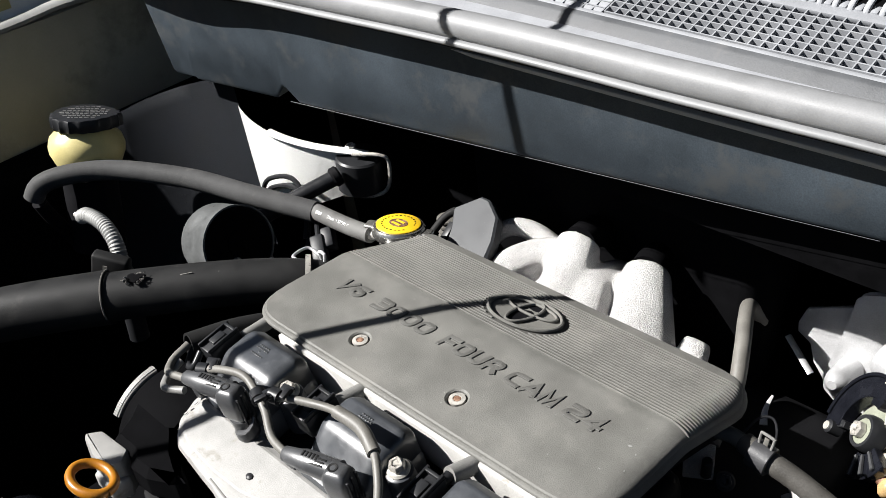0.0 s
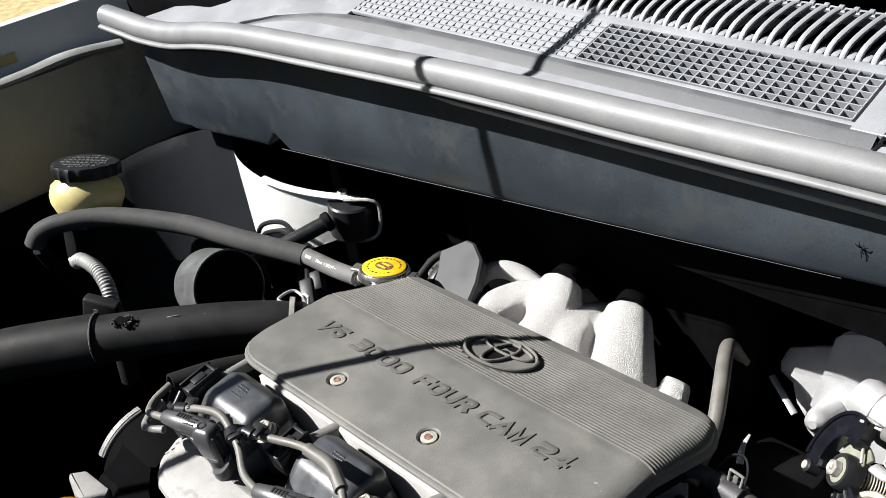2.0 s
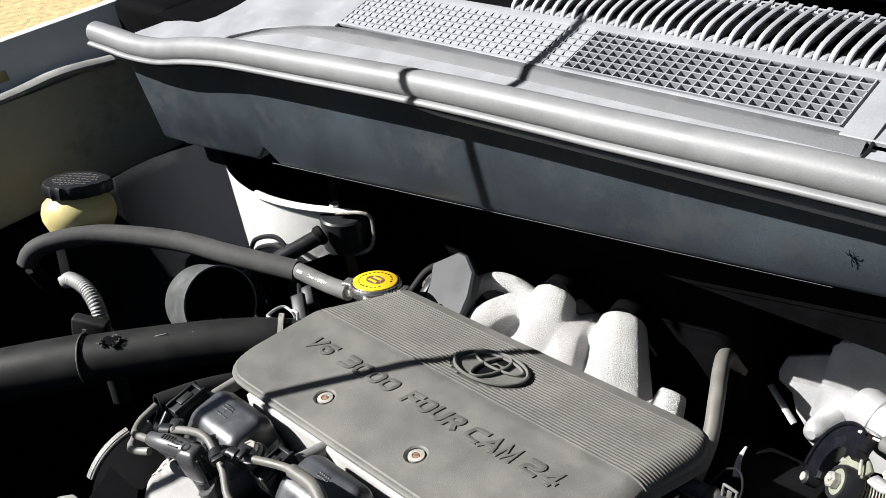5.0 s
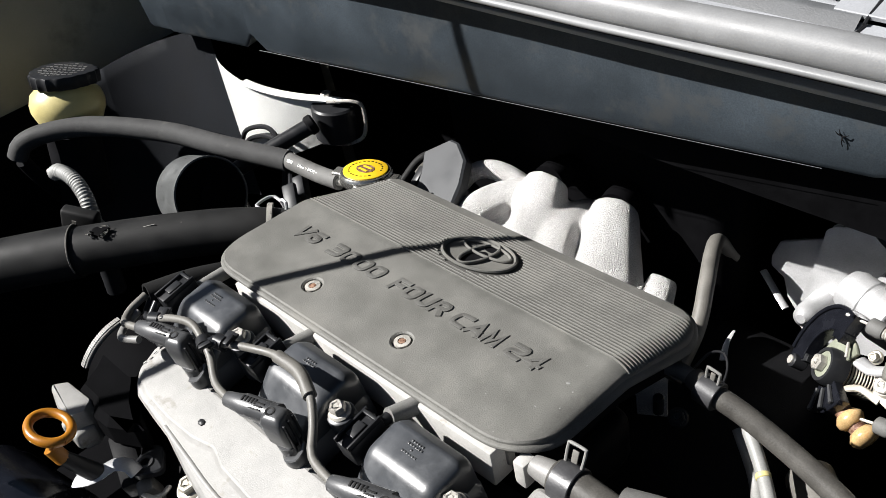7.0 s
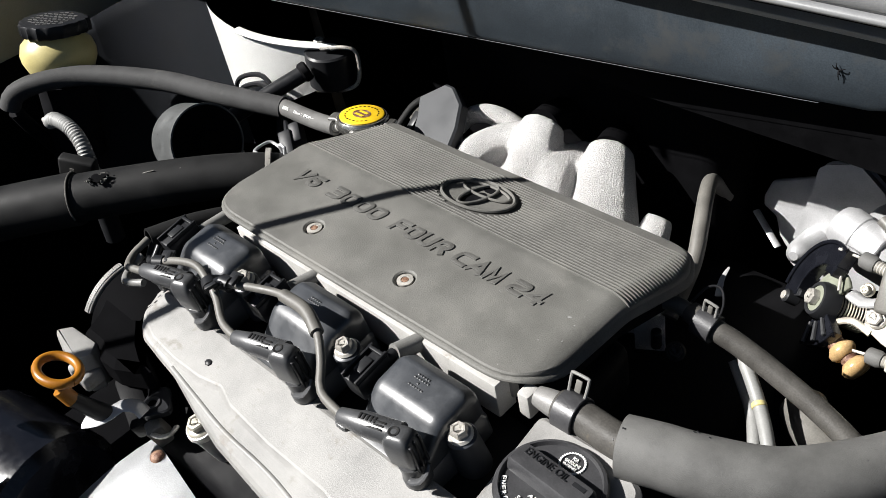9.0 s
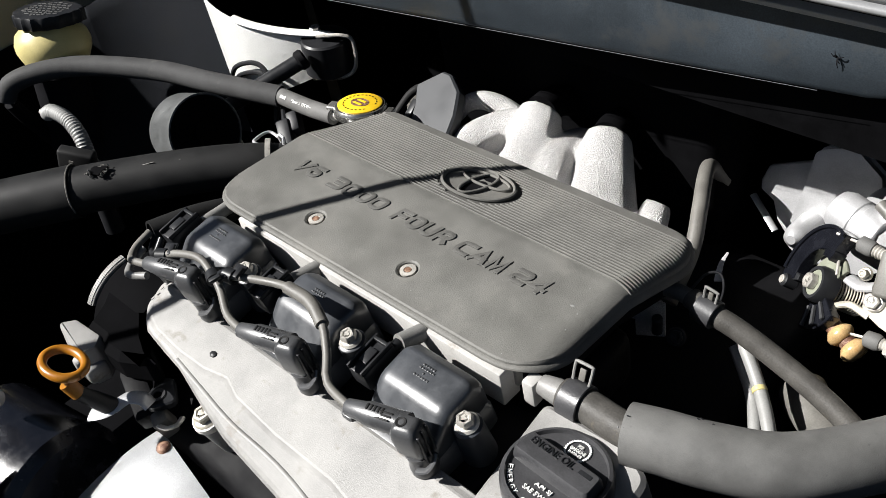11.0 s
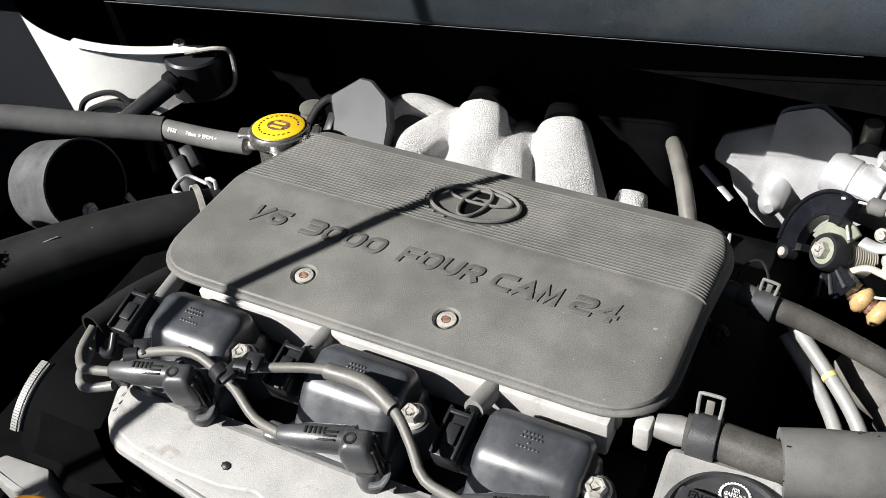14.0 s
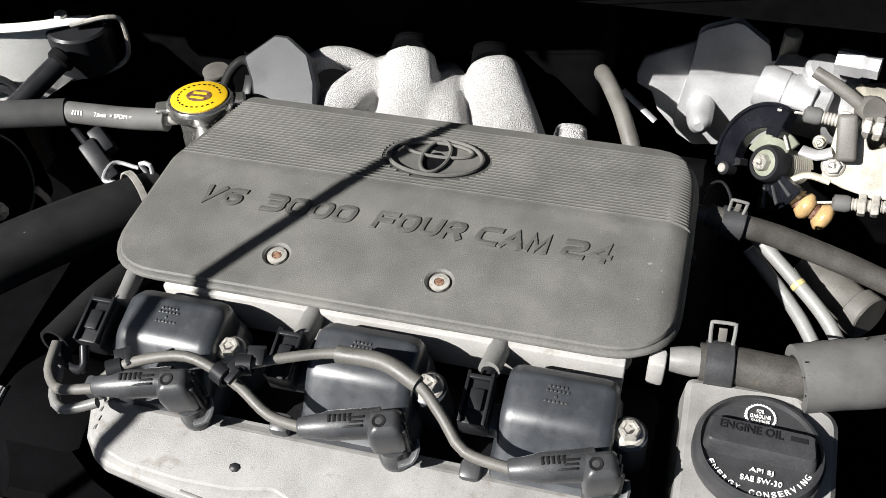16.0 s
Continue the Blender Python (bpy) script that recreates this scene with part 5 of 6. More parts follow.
def strut_tower():
    s = thing("strut_tower", (-0.52, 0.27, 0.6), "pale painted strut tower and inner panel in sunlight", "strut tower", kind="structure")
    # leaning sheet that catches the sun and curves away towards the stay
    low_l, top_l = Vector((-0.462, 0.136, 0.835)), Vector((-0.5215, 0.1660, 0.939))
    low_r, top_r = Vector((-0.372, 0.094, 0.862)), Vector((-0.368, 0.114, 0.908))
    bm = bmesh.new()
    cols = []
    for u in np.linspace(0, 1, 18):
        col = []
        for k in np.linspace(0, 1, 11):
            p = low_l.lerp(top_l, k).lerp(low_r.lerp(top_r, k), u)
            p.y += 0.090 * u * u
            col.append(bm.verts.new(p))
        cols.append(col)
    for a, b in zip(cols, cols[1:]):
        for k in range(10):
            bm.faces.new((a[k], b[k], b[k + 1], a[k + 1]))
    bmesh.ops.solidify(bm, geom=list(bm.faces), thickness=0.003)
    part("inner_panel", bm, PAINT, s, angle=50)
    # The tower's sheet carried on leftwards, with shade put into its colour.
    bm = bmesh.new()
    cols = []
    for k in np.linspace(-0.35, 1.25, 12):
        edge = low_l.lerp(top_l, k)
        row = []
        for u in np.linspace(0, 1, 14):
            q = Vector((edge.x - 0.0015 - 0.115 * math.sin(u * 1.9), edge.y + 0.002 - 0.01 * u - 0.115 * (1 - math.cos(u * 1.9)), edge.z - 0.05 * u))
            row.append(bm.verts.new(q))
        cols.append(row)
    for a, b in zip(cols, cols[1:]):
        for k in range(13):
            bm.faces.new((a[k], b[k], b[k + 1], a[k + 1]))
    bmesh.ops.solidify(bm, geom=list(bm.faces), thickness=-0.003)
    part("flank", bm, TOWER_SHADE, s, "side of the tower, its shade put into a blue-grey colour", angle=60)


strut_tower()


def engine_stay():
    b = thing("engine_stay", (-0.36, 0.2, 0.85), "dark steel engine stay bracket with rod", "engine mount")
    part("barrel", cyl(0.027, 0.040, axes((-0.366, 0.205, 0.865), (0.05, 0.05, 1)), 32, 0.002), BLACK, b)
    rim = []
    for u in np.linspace(0.42, 1.0, 7):         # along the upper edge of the tower's panel
        rim.append(Vector((-0.5215 + 0.1535 * u, 0.166 - 0.052 * u + 0.090 * u * u - 0.002, 0.939 - 0.031 * u + 0.002)))
    part("top_strap", tube(rim + [Vector((-0.350, 0.206, 0.911))], 0.0055, 12, 0.005, squash=0.4), PAINT, b, "pale painted strap edge")
    part("loop", tube([(-0.362, 0.196, 0.911), (-0.334, 0.208, 0.914), (-0.326, 0.215, 0.905), (-0.330, 0.212, 0.872), (-0.345, 0.200, 0.862), (-0.375, 0.186, 0.860)], 0.0022, 8, 0.004), STEEL, b)
    part("nut", cyl(0.006, 0.009, axes((-0.375, 0.205, 0.906), (0, 0, 1)), 6), STEEL, b)
    part("rod", tube([(-0.362, 0.166, 0.896), (-0.372, 0.146, 0.890), (-0.40, 0.095, 0.872), (-0.43, 0.05, 0.85)], 0.0088, 14, 0.005), BLACK, b, "black stay rod")
    part("rod_cap", cyl(0.011, 0.010, axes((-0.359, 0.173, 0.899), (-0.3, -0.8, -0.25)), 20, 0.002), DARKMETAL_SHADE, b)
    for dz in (0.0, 0.012):
        part("cable", tube([(-0.455, 0.13, 0.862 - dz), (-0.44, 0.135, 0.884 - dz), (-0.41, 0.145, 0.890 - dz), (-0.385, 0.14, 0.87 - dz), (-0.37, 0.12, 0.84 - dz)], 0.0028, 8, 0.005), BLACK, b)


engine_stay()


def steering_reservoir():
    r = thing("fluid_reservoir", (-0.60, 0.017, 0.85), "translucent yellowish fluid reservoir with black cap", "fluid reservoir")
    up = Vector((-0.02, 0.2, 1)).normalized()
    m = axes((-0.604, 0.020, 0.970), up) @ pose(0, 0, 0, 0, 0, 50)
    part("tank", lathe([(0.012, -0.088), (0.022, -0.074), (0.032, -0.056), (0.0365, -0.044), (0.0370, -0.036), (0.0345, -0.026), (0.027, -0.018), (0.022, -0.012)], m @ Matrix.Diagonal((1.12, 1, 1, 1)) @ Matrix.Translation((0.002, 0, 0)), 40), TANK, r, angle=60)
    # Black cylinder replaces the tank's lower part, which lies in shade.
    part("tank_shade", lathe([(0.03, -0.16), (0.03, -0.072), (0.014, -0.068)], m, 24), UNDER, r, "black cylinder added for the shade under the tank")
    ring = []
    for i in range(72):
        a = 2 * math.pi * i / 72
        rad = 0.0315 + 0.0011 * math.cos(18 * a)
        x, y = rad * math.cos(a), rad * math.sin(a)
        if x > 0:
            x *= 1.38
            y *= 1 - 0.35 * (x / 0.045) ** 2
        ring.append((x, y))
    cap = part("cap", loft(ring, [(0.001, -0.014), (0, -0.0125), (0, -0.002), (0.0012, 0.0), (0.004, 0.0006)], m, True), BLACK, r, "black cap with scalloped edge")
    rng = random.Random(9)
    for w, y in ((0.026, 0.018), (0.040, 0.012), (0.048, 0.006), (0.052, 0.0), (0.048, -0.006), (0.040, -0.012), (0.026, -0.018)):
        x = -w / 2
        while x < w / 2:
            ln = rng.uniform(0.0022, 0.0052)
            part("print", box((ln, rng.uniform(0.0020, 0.0032), 0.0006), m @ Matrix.Translation((0.004 + x + ln / 2, y, 0.0007))), FOAM, cap, "unreadable raised print")
            x += ln + rng.uniform(0.0008, 0.0022)


steering_reservoir()


def ribbed_line():
    h = thing("ribbed_hose", (-0.44, -0.08, 0.9), "light braided hose end in a printed black holder", "hose")
    part("braid", tube([(-0.436, -0.075, 0.950), (-0.425, -0.073, 0.955), (-0.40, -0.072, 0.955), (-0.380, -0.074, 0.946), (-0.370, -0.078, 0.930), (-0.366, -0.082, 0.91)], 0.0070, 16, 0.0009, ripple=0.0004, pitch=0.003), WIRE, h)
    part("tip", tube([(-0.436, -0.075, 0.950), (-0.446, -0.077, 0.950)], 0.0025, 8, 0.004), STEEL, h)
    part("elbow", tube([(-0.366, -0.081, 0.922), (-0.362, -0.085, 0.90), (-0.36, -0.09, 0.85)], 0.0095, 14, 0.005), BLACK, h)
    part("holder", box((0.034, 0.012, 0.05), axes((-0.358, -0.096, 0.926), (0.25, 0.2, 1), (0.8, 0.6, 0)), 0.003, 3), RUBBER, h, "dark holder with moulded code")
    part("print", box((0.004, 0.0008, 0.03), axes((-0.354, -0.1035, 0.93), (0.25, 0.2, 1), (0.8, 0.6, 0))), LEAD, h)


ribbed_line()


def sensor_bracket():
    s = thing("sensor_plate", (-0.16, 0.19, 0.86), "flat grey sensor housing behind the radiator cap", "sensor")
    m = axes((-0.165, 0.180, 0.90), (-0.1, -0.55, 0.82), (1, 0, 0))
    part("plate", plate(rounded([(-0.0235, -0.034, 0.003), (0.0300, -0.034, 0.003), (0.0245, -0.004, 0.01), (0.0143, 0.0187, 0.006), (-0.006, 0.032, 0.006), (-0.018, 0.0325, 0.004), (-0.0425, 0.012, 0.004), (-0.031, -0.008, 0.004)], 5), 0.014, m @ Matrix.Translation((0, 0, -0.013)), 0.002), PLATE, s)
    part("plug", box((0.008, 0.02, 0.012), m @ Matrix.Translation((-0.034, -0.012, -0.006)), 0.001), BLACK, s)
    part("cable", tube([m @ Vector(q) for q in ((-0.038, 0.010, -0.006), (-0.050, 0.012, -0.012), (-0.060, 0.002, -0.014), (-0.066, -0.02, -0.016))], 0.0042, 10, 0.004), RUBBER, s)
    for q in range(4):
        part("bellows_ring", lathe([(0.007, -0.0024), (0.0118, -0.0014), (0.0122, 0.0), (0.0118, 0.0014), (0.007, 0.0024)], axes((-0.262, 0.232, 0.826 + 0.0070 * q), (0, 0.06, 1)), 24), LEAD, s)
    part("bellows_core", cyl(0.008, 0.125, axes((-0.262, 0.224, 0.722), (0, 0.06, 1)), 16), BLACK, s)


sensor_bracket()


def loom_plug():
    p = thing("loom_plug", (-0.30, 0.08, 0.87), "black wiring plugs on a cable near the hose", "wiring plug")
    part("plug", box((0.036, 0.014, 0.014), axes((-0.288, 0.082, 0.878), (0.2, -0.5, 0.8), (0.7, -0.5, -0.45)), 0.002), BLACK, p)
    part("plug", box((0.022, 0.012, 0.016), axes((-0.292, 0.098, 0.884), (0.2, -0.5, 0.8), (0.7, -0.5, -0.45)), 0.002), BLACK, p)
    part("cable", tube([(-0.375, 0.13, 0.88), (-0.335, 0.115, 0.885), (-0.30, 0.09, 0.882), (-0.275, 0.07, 0.872), (-0.255, 0.06, 0.86)], 0.0028, 8, 0.005), BLACK, p)


loom_plug()


# ---- throttle side ----
def thin_hose():
    solid("vacuum_hose", tube([(0.116, 0.14, 0.83), (0.111, 0.180, 0.853), (0.098, 0.212, 0.868), (0.083, 0.243, 0.873), (0.073, 0.268, 0.866), (0.074, 0.29, 0.835)], 0.0068, 16, 0.005), LEAD, "weathered grey vacuum hose with printed dashes", "hose")


thin_hose()


THROTTLE_RING = [(-0.0112, -0.0466, 0.002), (-0.0042, -0.0007, 0.002), (-0.0013, 0.0334, 0.004), (0.0034, 0.0371, 0.003), (0.0241, 0.045, 0.006), (0.0296, 0.0444, 0.004), (0.052, 0.0295, 0.004), (0.0563, 0.0155, 0.003), (0.077, 0.0174, 0.003), (0.0907, -0.0357, 0.004), (0.0573, -0.0579, 0.006), (0.0076, -0.0661, 0.006), (-0.0076, -0.0568, 0.004)]


def throttle_body():
    t = thing("throttle_unit", (0.2, 0.25, 0.8), "pale aluminium throttle casting with pipe stubs", "throttle")
    m = axes((0.149, 0.303, 0.848), (0, -0.9654, 0.2607), (1, 0, 0))
    back = m @ Matrix.Translation((0, 0, -0.012))
    part("plate", plate(rounded(THROTTLE_RING, 4), 0.012, back, 0.002), ALLOY, t, "flat light alloy plate")
    part("wing", plate(rounded([(-0.0484, -0.0216, 0.002), (-0.035, -0.0284, 0.002), (-0.0278, -0.0448, 0.003), (-0.0095, -0.0632, 0.003), (0.0068, -0.058, 0.003), (0.004, 0.0255, 0.004), (-0.0451, 0.0034, 0.004), (-0.05, -0.0132, 0.003)], 3), 0.006, m @ Matrix.Translation((0, 0, -0.018)), 0.001), ALLOY, t)
    part("tongue", lathe([(0.0125, -0.045), (0.0105, -0.012), (0.0085, -0.004), (0.004, 0.0)], axes((0.1570, 0.2580, 0.8285), (0, -0.9654, 0.2607)), 24), ALLOY, t)
    part("pale_strip", tube([(0.0884, 0.318, 0.8061), (0.121, 0.302, 0.7886)], 0.0035, 8, 0.01, squash=0.4), ALLOY, t)
    # hexagon-ended cylinder and the pipes beside it
    d = Vector((0.86, -0.24, -0.06)).normalized()
    a = Vector((0.206, 0.250, 0.884))
    part("cylinder", lathe([(0.015, -0.012), (0.0175, -0.006), (0.0175, 0.008), (0.0165, 0.009), (0.0165, 0.012), (0.0175, 0.013), (0.0165, 0.030), (0.0155, 0.031)], axes(a, d), 30), ALLOY, t)
    part("hex_plug", cyl(0.0135, 0.012, axes(a + d * 0.031, d), 6, 0.002), ALLOY, t)
    part("casting", box((0.075, 0.05, 0.05), Matrix.Translation((0.240, 0.270, 0.862)) @ pose(0, 0, 0, 12, 0, -14), 0.012, 3), ALLOY, t)
    part("post", cyl(0.0075, 0.03, axes((0.2174, 0.304, 0.868), (0, 0.02, 1)), 14), IVORY, t, "short yellowed pipe")
    part("top_boss", cyl(0.016, 0.014, axes((0.240, 0.258, 0.893), (0.1, -0.2, 1)), 24, 0.003), ALLOY, t)
    part("arm", tube([(0.230, 0.240, 0.914), (0.246, 0.232, 0.910), (0.266, 0.222, 0.902)], 0.0048, 12, 0.004), LEAD, t)
    part("arm_end", lathe([(0.009, -0.006), (0.0105, -0.004), (0.0105, 0.004), (0.009, 0.006)], axes((0.272, 0.221, 0.900), (0.3, -0.7, 0.6)), 20), LEAD, t)
    part("nozzle", lathe([(0.010, 0), (0.010, 0.018), (0.0085, 0.02), (0.0085, 0.03)], axes((0.244, 0.248, 0.920), (0.9, -0.25, 0.1)), 6), ALLOY, t)
    part("side_body", cyl(0.028, 0.07, axes((0.268, 0.245, 0.868), (0.95, 0.1, 0.05)), 30, 0.004), IVORY, t)


throttle_body()


def throttle_pulley():
    p = thing("throttle_pulley", (0.203, 0.197, 0.85), "black throttle pulley wheel with return spring", "pulley")
    way = Vector((-0.70, -0.50, 0.51)).normalized()
    c = Vector((0.2075, 0.199, 0.855))
    m = axes(c, way, (1, 0, 0))
    # black cam: a broad arc
    def arc(r0, r1, a0, a1, z0, z1, k=18):
        ring = [(r1 * math.cos(radians(a)), r1 * math.sin(radians(a))) for a in np.linspace(a0, a1, k)] + [(r0 * math.cos(radians(a)), r0 * math.sin(radians(a))) for a in np.linspace(a1, a0, k)]
        return loft(ring, [(0.0005, z0), (0, z0 + 0.0006), (0, z1 - 0.0006), (0.0005, z1)], m)
    cam_part = part("cam", arc(0.0265, 0.0455, 66, 188, -0.007, 0.004, 26), INK, p, "black plastic cable cam")
    part("cam_rim", arc(0.0428, 0.0460, 66, 178, 0.004, 0.0060, 26), INK, cam_part)
    part("cam_web", arc(0.0215, 0.0300, 64, 94, -0.007, 0.0035), INK, cam_part)
    part("cam_tab", arc(0.0215, 0.0300, 176, 190, -0.007, 0.003), BLACK, cam_part)
    part("lower_cam", arc(0.016, 0.0365, -98, -28, -0.012, -0.004), INK, p)
    for a in (-88, -66, -44):
        part("fin", arc(0.018, 0.0340, a, a + 5, -0.004, -0.001, 4), BOOT, p, "raised rib on the lower cam")
    part("sector", arc(0.0115, 0.0262, 40, 158, -0.011, -0.008, 16), PALE, p, "pale green-grey sector plate")
    part("cross_bar", box((0.024, 0.0022, 0.002), m @ pose(0.010, 0.022, -0.004, 0, 0, 118), 0.0006), STEEL, p)
    part("stop", cyl(0.0055, 0.012, axes(m @ Vector((-0.0335, -0.0075, -0.004)), way), 18, 0.001), BLACK, p)
    part("stop_face", cyl(0.0036, 0.002, axes(m @ Vector((-0.0335, -0.0075, 0.0075)), way), 16, 0.0004), STEEL, p)
    part("hub", lathe([(0.0145, -0.012), (0.0145, -0.002), (0.0130, 0.002), (0.0105, 0.002), (0.0100, -0.001)], m, 32), BLACK, p)
    part("washer", lathe([(0.0102, -0.002), (0.0102, 0.001), (0.008, 0.0015)], m, 28), PALE, p)
    bolt_parts(m @ Vector((0, 0, 0.002)), way, p, 0.0066, 0.006, STEEL, False, "centre_nut")
    # return spring beside the hub
    sm = axes(c - way * 0.011, -way)
    turns = 12
    pts = [sm @ Vector((0.0125 * math.cos(2 * math.pi * k / 14), 0.0125 * math.sin(2 * math.pi * k / 14), 0.030 * k / (14 * turns))) for k in range(14 * turns + 1)]
    part("spring", tube(pts, 0.0008, 6, 0.02), IVORY, p, "tightly wound return spring")
    part("spring_core", cyl(0.0095, 0.034, sm, 18), DARKMETAL_SHADE, p)


throttle_pulley()


def cable_bracket():
    b = thing("cable_bracket", (0.26, 0.19, 0.84), "yellowish zinc-plated bracket for throttle cables", "bracket")
    way = Vector((-0.2, -0.75, 0.6))
    m = axes((0.254, 0.195, 0.868), way, (1, 0, 0))
    part("sheet", plate(rounded([(-0.007, -0.012, 0.003), (0.01, -0.018, 0.006), (0.03, -0.022, 0.006), (0.06, -0.02, 0.01), (0.06, 0.028, 0.01), (0.022, 0.012, 0.004), (0.014, 0.034, 0.004), (-0.002, 0.040, 0.004), (-0.004, 0.012, 0.005)], 4), 0.003, m @ Matrix.Translation((0, 0, -0.004))), IVORY, b)
    part("flange", box((0.014, 0.034, 0.020), m @ Matrix.Translation((0.006, 0.020, 0.004)) @ pose(0, 0, 0, 0, 0, 8), 0.003, 3), LEAD, b, "worn brown-grey flange")
    bolt_parts(m @ Vector((0, -0.002, 0.0)), way, b, 0.0062, 0.005, STEEL)
    part("lever", tube([m @ Vector(q) for q in ((-0.024, 0.006, 0.0), (-0.012, 0.004, 0.002), (-0.002, 0.008, 0.003))], 0.0055, 10, 0.004, squash=0.5), ALLOY, b)
    bolt_parts(m @ Vector((-0.012, 0.014, 0.003)), way, b, 0.0038, 0.006, IVORY)
    for i, (start, a, end) in enumerate((((0.209, 0.222, 0.889), (0.227, 0.2185, 0.8915), (0.290, 0.207, 0.894)), ((0.219, 0.177, 0.836), (0.258, 0.176, 0.846), (0.300, 0.172, 0.853)))):
        a = Vector(a)
        d = (Vector(end) - a).normalized()
        k = thing("throttle_cable", a, "throttle cable with rubber boot and lock nuts", "control cable", "throttle cables")
        part("inner_wire", tube([start, a], 0.0011, 6, 0.01), STEEL, k)
        part("boot", lathe([(0.003, 0), (0.0062, 0.002), (0.0066, 0.010), (0.0055, 0.013)], axes(a, d), 18), FOAM, k)
        part("thread", tube([a + d * 0.012, a + d * 0.055], 0.0046, 12, 0.0006, ripple=0.0005, pitch=0.0024), STEEL, k)
        for q in ((0.042, 0.050) if i == 0 else (0.018, 0.027)):
            part("nut", cyl(0.0085, 0.0055, axes(a + d * q, d), 6, 0.0008), STEEL, k)
        part("casing", tube([a + d * 0.055, a + d * 0.09, a + d * 0.16 + Vector((0, -0.02, -0.02))], 0.006, 12, 0.006), RUBBER, k)


cable_bracket()


def amber_fitting():
    f = thing("amber_fitting", (0.25, 0.16, 0.8), "glossy amber and cream fitting below the throttle", "pipe fitting")
    d = Vector((0.80, -0.30, -0.25)).normalized()
    o = Vector((0.2285, 0.181, 0.842))
    for k, r in ((0.0, 0.0085), (0.0135, 0.0105), (0.0285, 0.0110)):
        part("lobe", lathe([(0.002, -0.0065), (r * 0.7, -0.005), (r, -0.001), (r, 0.002), (r * 0.75, 0.0055), (0.002, 0.007)], axes(o + d * k, d), 24), AMBER, f, angle=60)
    part("neck", lathe([(0.0065, 0), (0.0065, 0.03)], axes(o, d), 16), RUSTY, f, "dark seams between the lobes")
    part("arch", tube([o + Vector(q) for q in ((-0.010, 0.002, -0.006), (-0.002, 0.008, 0.006), (0.010, 0.010, 0.014), (0.026, 0.006, 0.014))], 0.0028, 8, 0.004, squash=0.6), IVORY, f, "pale strap over the fitting")


amber_fitting()
solid("pale_tab", tube([(0.1403, 0.186, 0.862), (0.1412, 0.176, 0.860), (0.1435, 0.168, 0.857), (0.1470, 0.161, 0.854)], (0.0010, 0.0032), 10, 0.003, squash=0.3), ALLOY, "small pale metal tab below the vacuum hose", "bracket")


# ---- hoses on the gearbox side ----
def clamp_on(parent, at, way, r, tang_way):
    c = part("clamp", lathe([(r - 0.002, -0.0072), (r + 0.0007, -0.0075), (r + 0.0012, -0.0070), (r + 0.0012, 0.0070), (r + 0.0007, 0.0075), (r - 0.002, 0.0072)], axes(at, way), 56), CAPGREY, parent, "dull spring band clamp")
    t = Vector(tang_way).normalized()
    w = Vector(way).normalized()
    t = (t - w * t.dot(w)).normalized()
    p = Vector(at) + t * (r + 0.0008)
    k = r / 0.0133
    part("tang", tube([p - w * 0.0066 * k, p - w * 0.0070 * k + t * 0.006 * k, p - w * 0.0070 * k + t * 0.0125 * k, p - w * 0.0058 * k + t * 0.0140 * k, p + w * 0.0058 * k + t * 0.0140 * k, p + w * 0.0070 * k + t * 0.0125 * k, p + w * 0.0070 * k + t * 0.006 * k, p + w * 0.0066 * k], 0.0011, 8, 0.003), SLEEVE, c)
    part("tab", box((0.0012, 0.005 * k, 0.009 * k), axes(p + t * 0.006 * k, t, w.cross(t)), 0.0004), LEAD, c)


def heater_hose():
    h = thing("heater_hose", (0.2, 0.09, 0.88), "black rubber heater hose with spring clamp", "hose")
    part("hose", tube([(0.166, 0.094, 0.903), (0.180, 0.090, 0.903), (0.205, 0.090, 0.898), (0.235, 0.088, 0.890), (0.268, 0.083, 0.882), (0.30, 0.074, 0.875), (0.34, 0.06, 0.86)], 0.0078, 32, 0.005), WORN, h)
    part("pipe", tube([(0.12, 0.085, 0.898), (0.15, 0.094, 0.903), (0.172, 0.092, 0.903)], 0.006, 12, 0.006), LEAD, h)
    clamp_on(h, (0.181, 0.0897, 0.9028), (1, -0.06, -0.10), 0.0094, (0.0, 0.1, 1))


heater_hose()
solid("cable_loop", tube([(0.160, 0.103, 0.902), (0.164, 0.116, 0.908), (0.172, 0.121, 0.908), (0.179, 0.114, 0.902), (0.181, 0.102, 0.892)], 0.0010, 8, 0.0015), BLACK, "thin black cable looping beside the hose clamp", "cable")


def lower_hose():
    h = thing("coolant_hose", (0.19, -0.04, 0.93), "short rubber coolant hose clamped to a pipe", "hose")
    part("pipe", lathe([(0.0066, 0), (0.0074, 0.004), (0.0086, 0.012), (0.0075, 0.02), (0.0075, 0.03)], axes((0.150, -0.048, 0.9375), (1, 0.05, 0.06)), 20), HEAD, h, "corroded pipe end")
    part("hose", tube([(0.166, -0.047, 0.9385), (0.185, -0.0465, 0.9395), (0.215, -0.049, 0.942), (0.24, -0.045, 0.943)], 0.0108, 24, 0.005), WORN, h)
    clamp_on(h, (0.176, -0.047, 0.939), (1, 0.02, 0.04), 0.0119, (-0.1, 0.55, 1))


lower_hose()


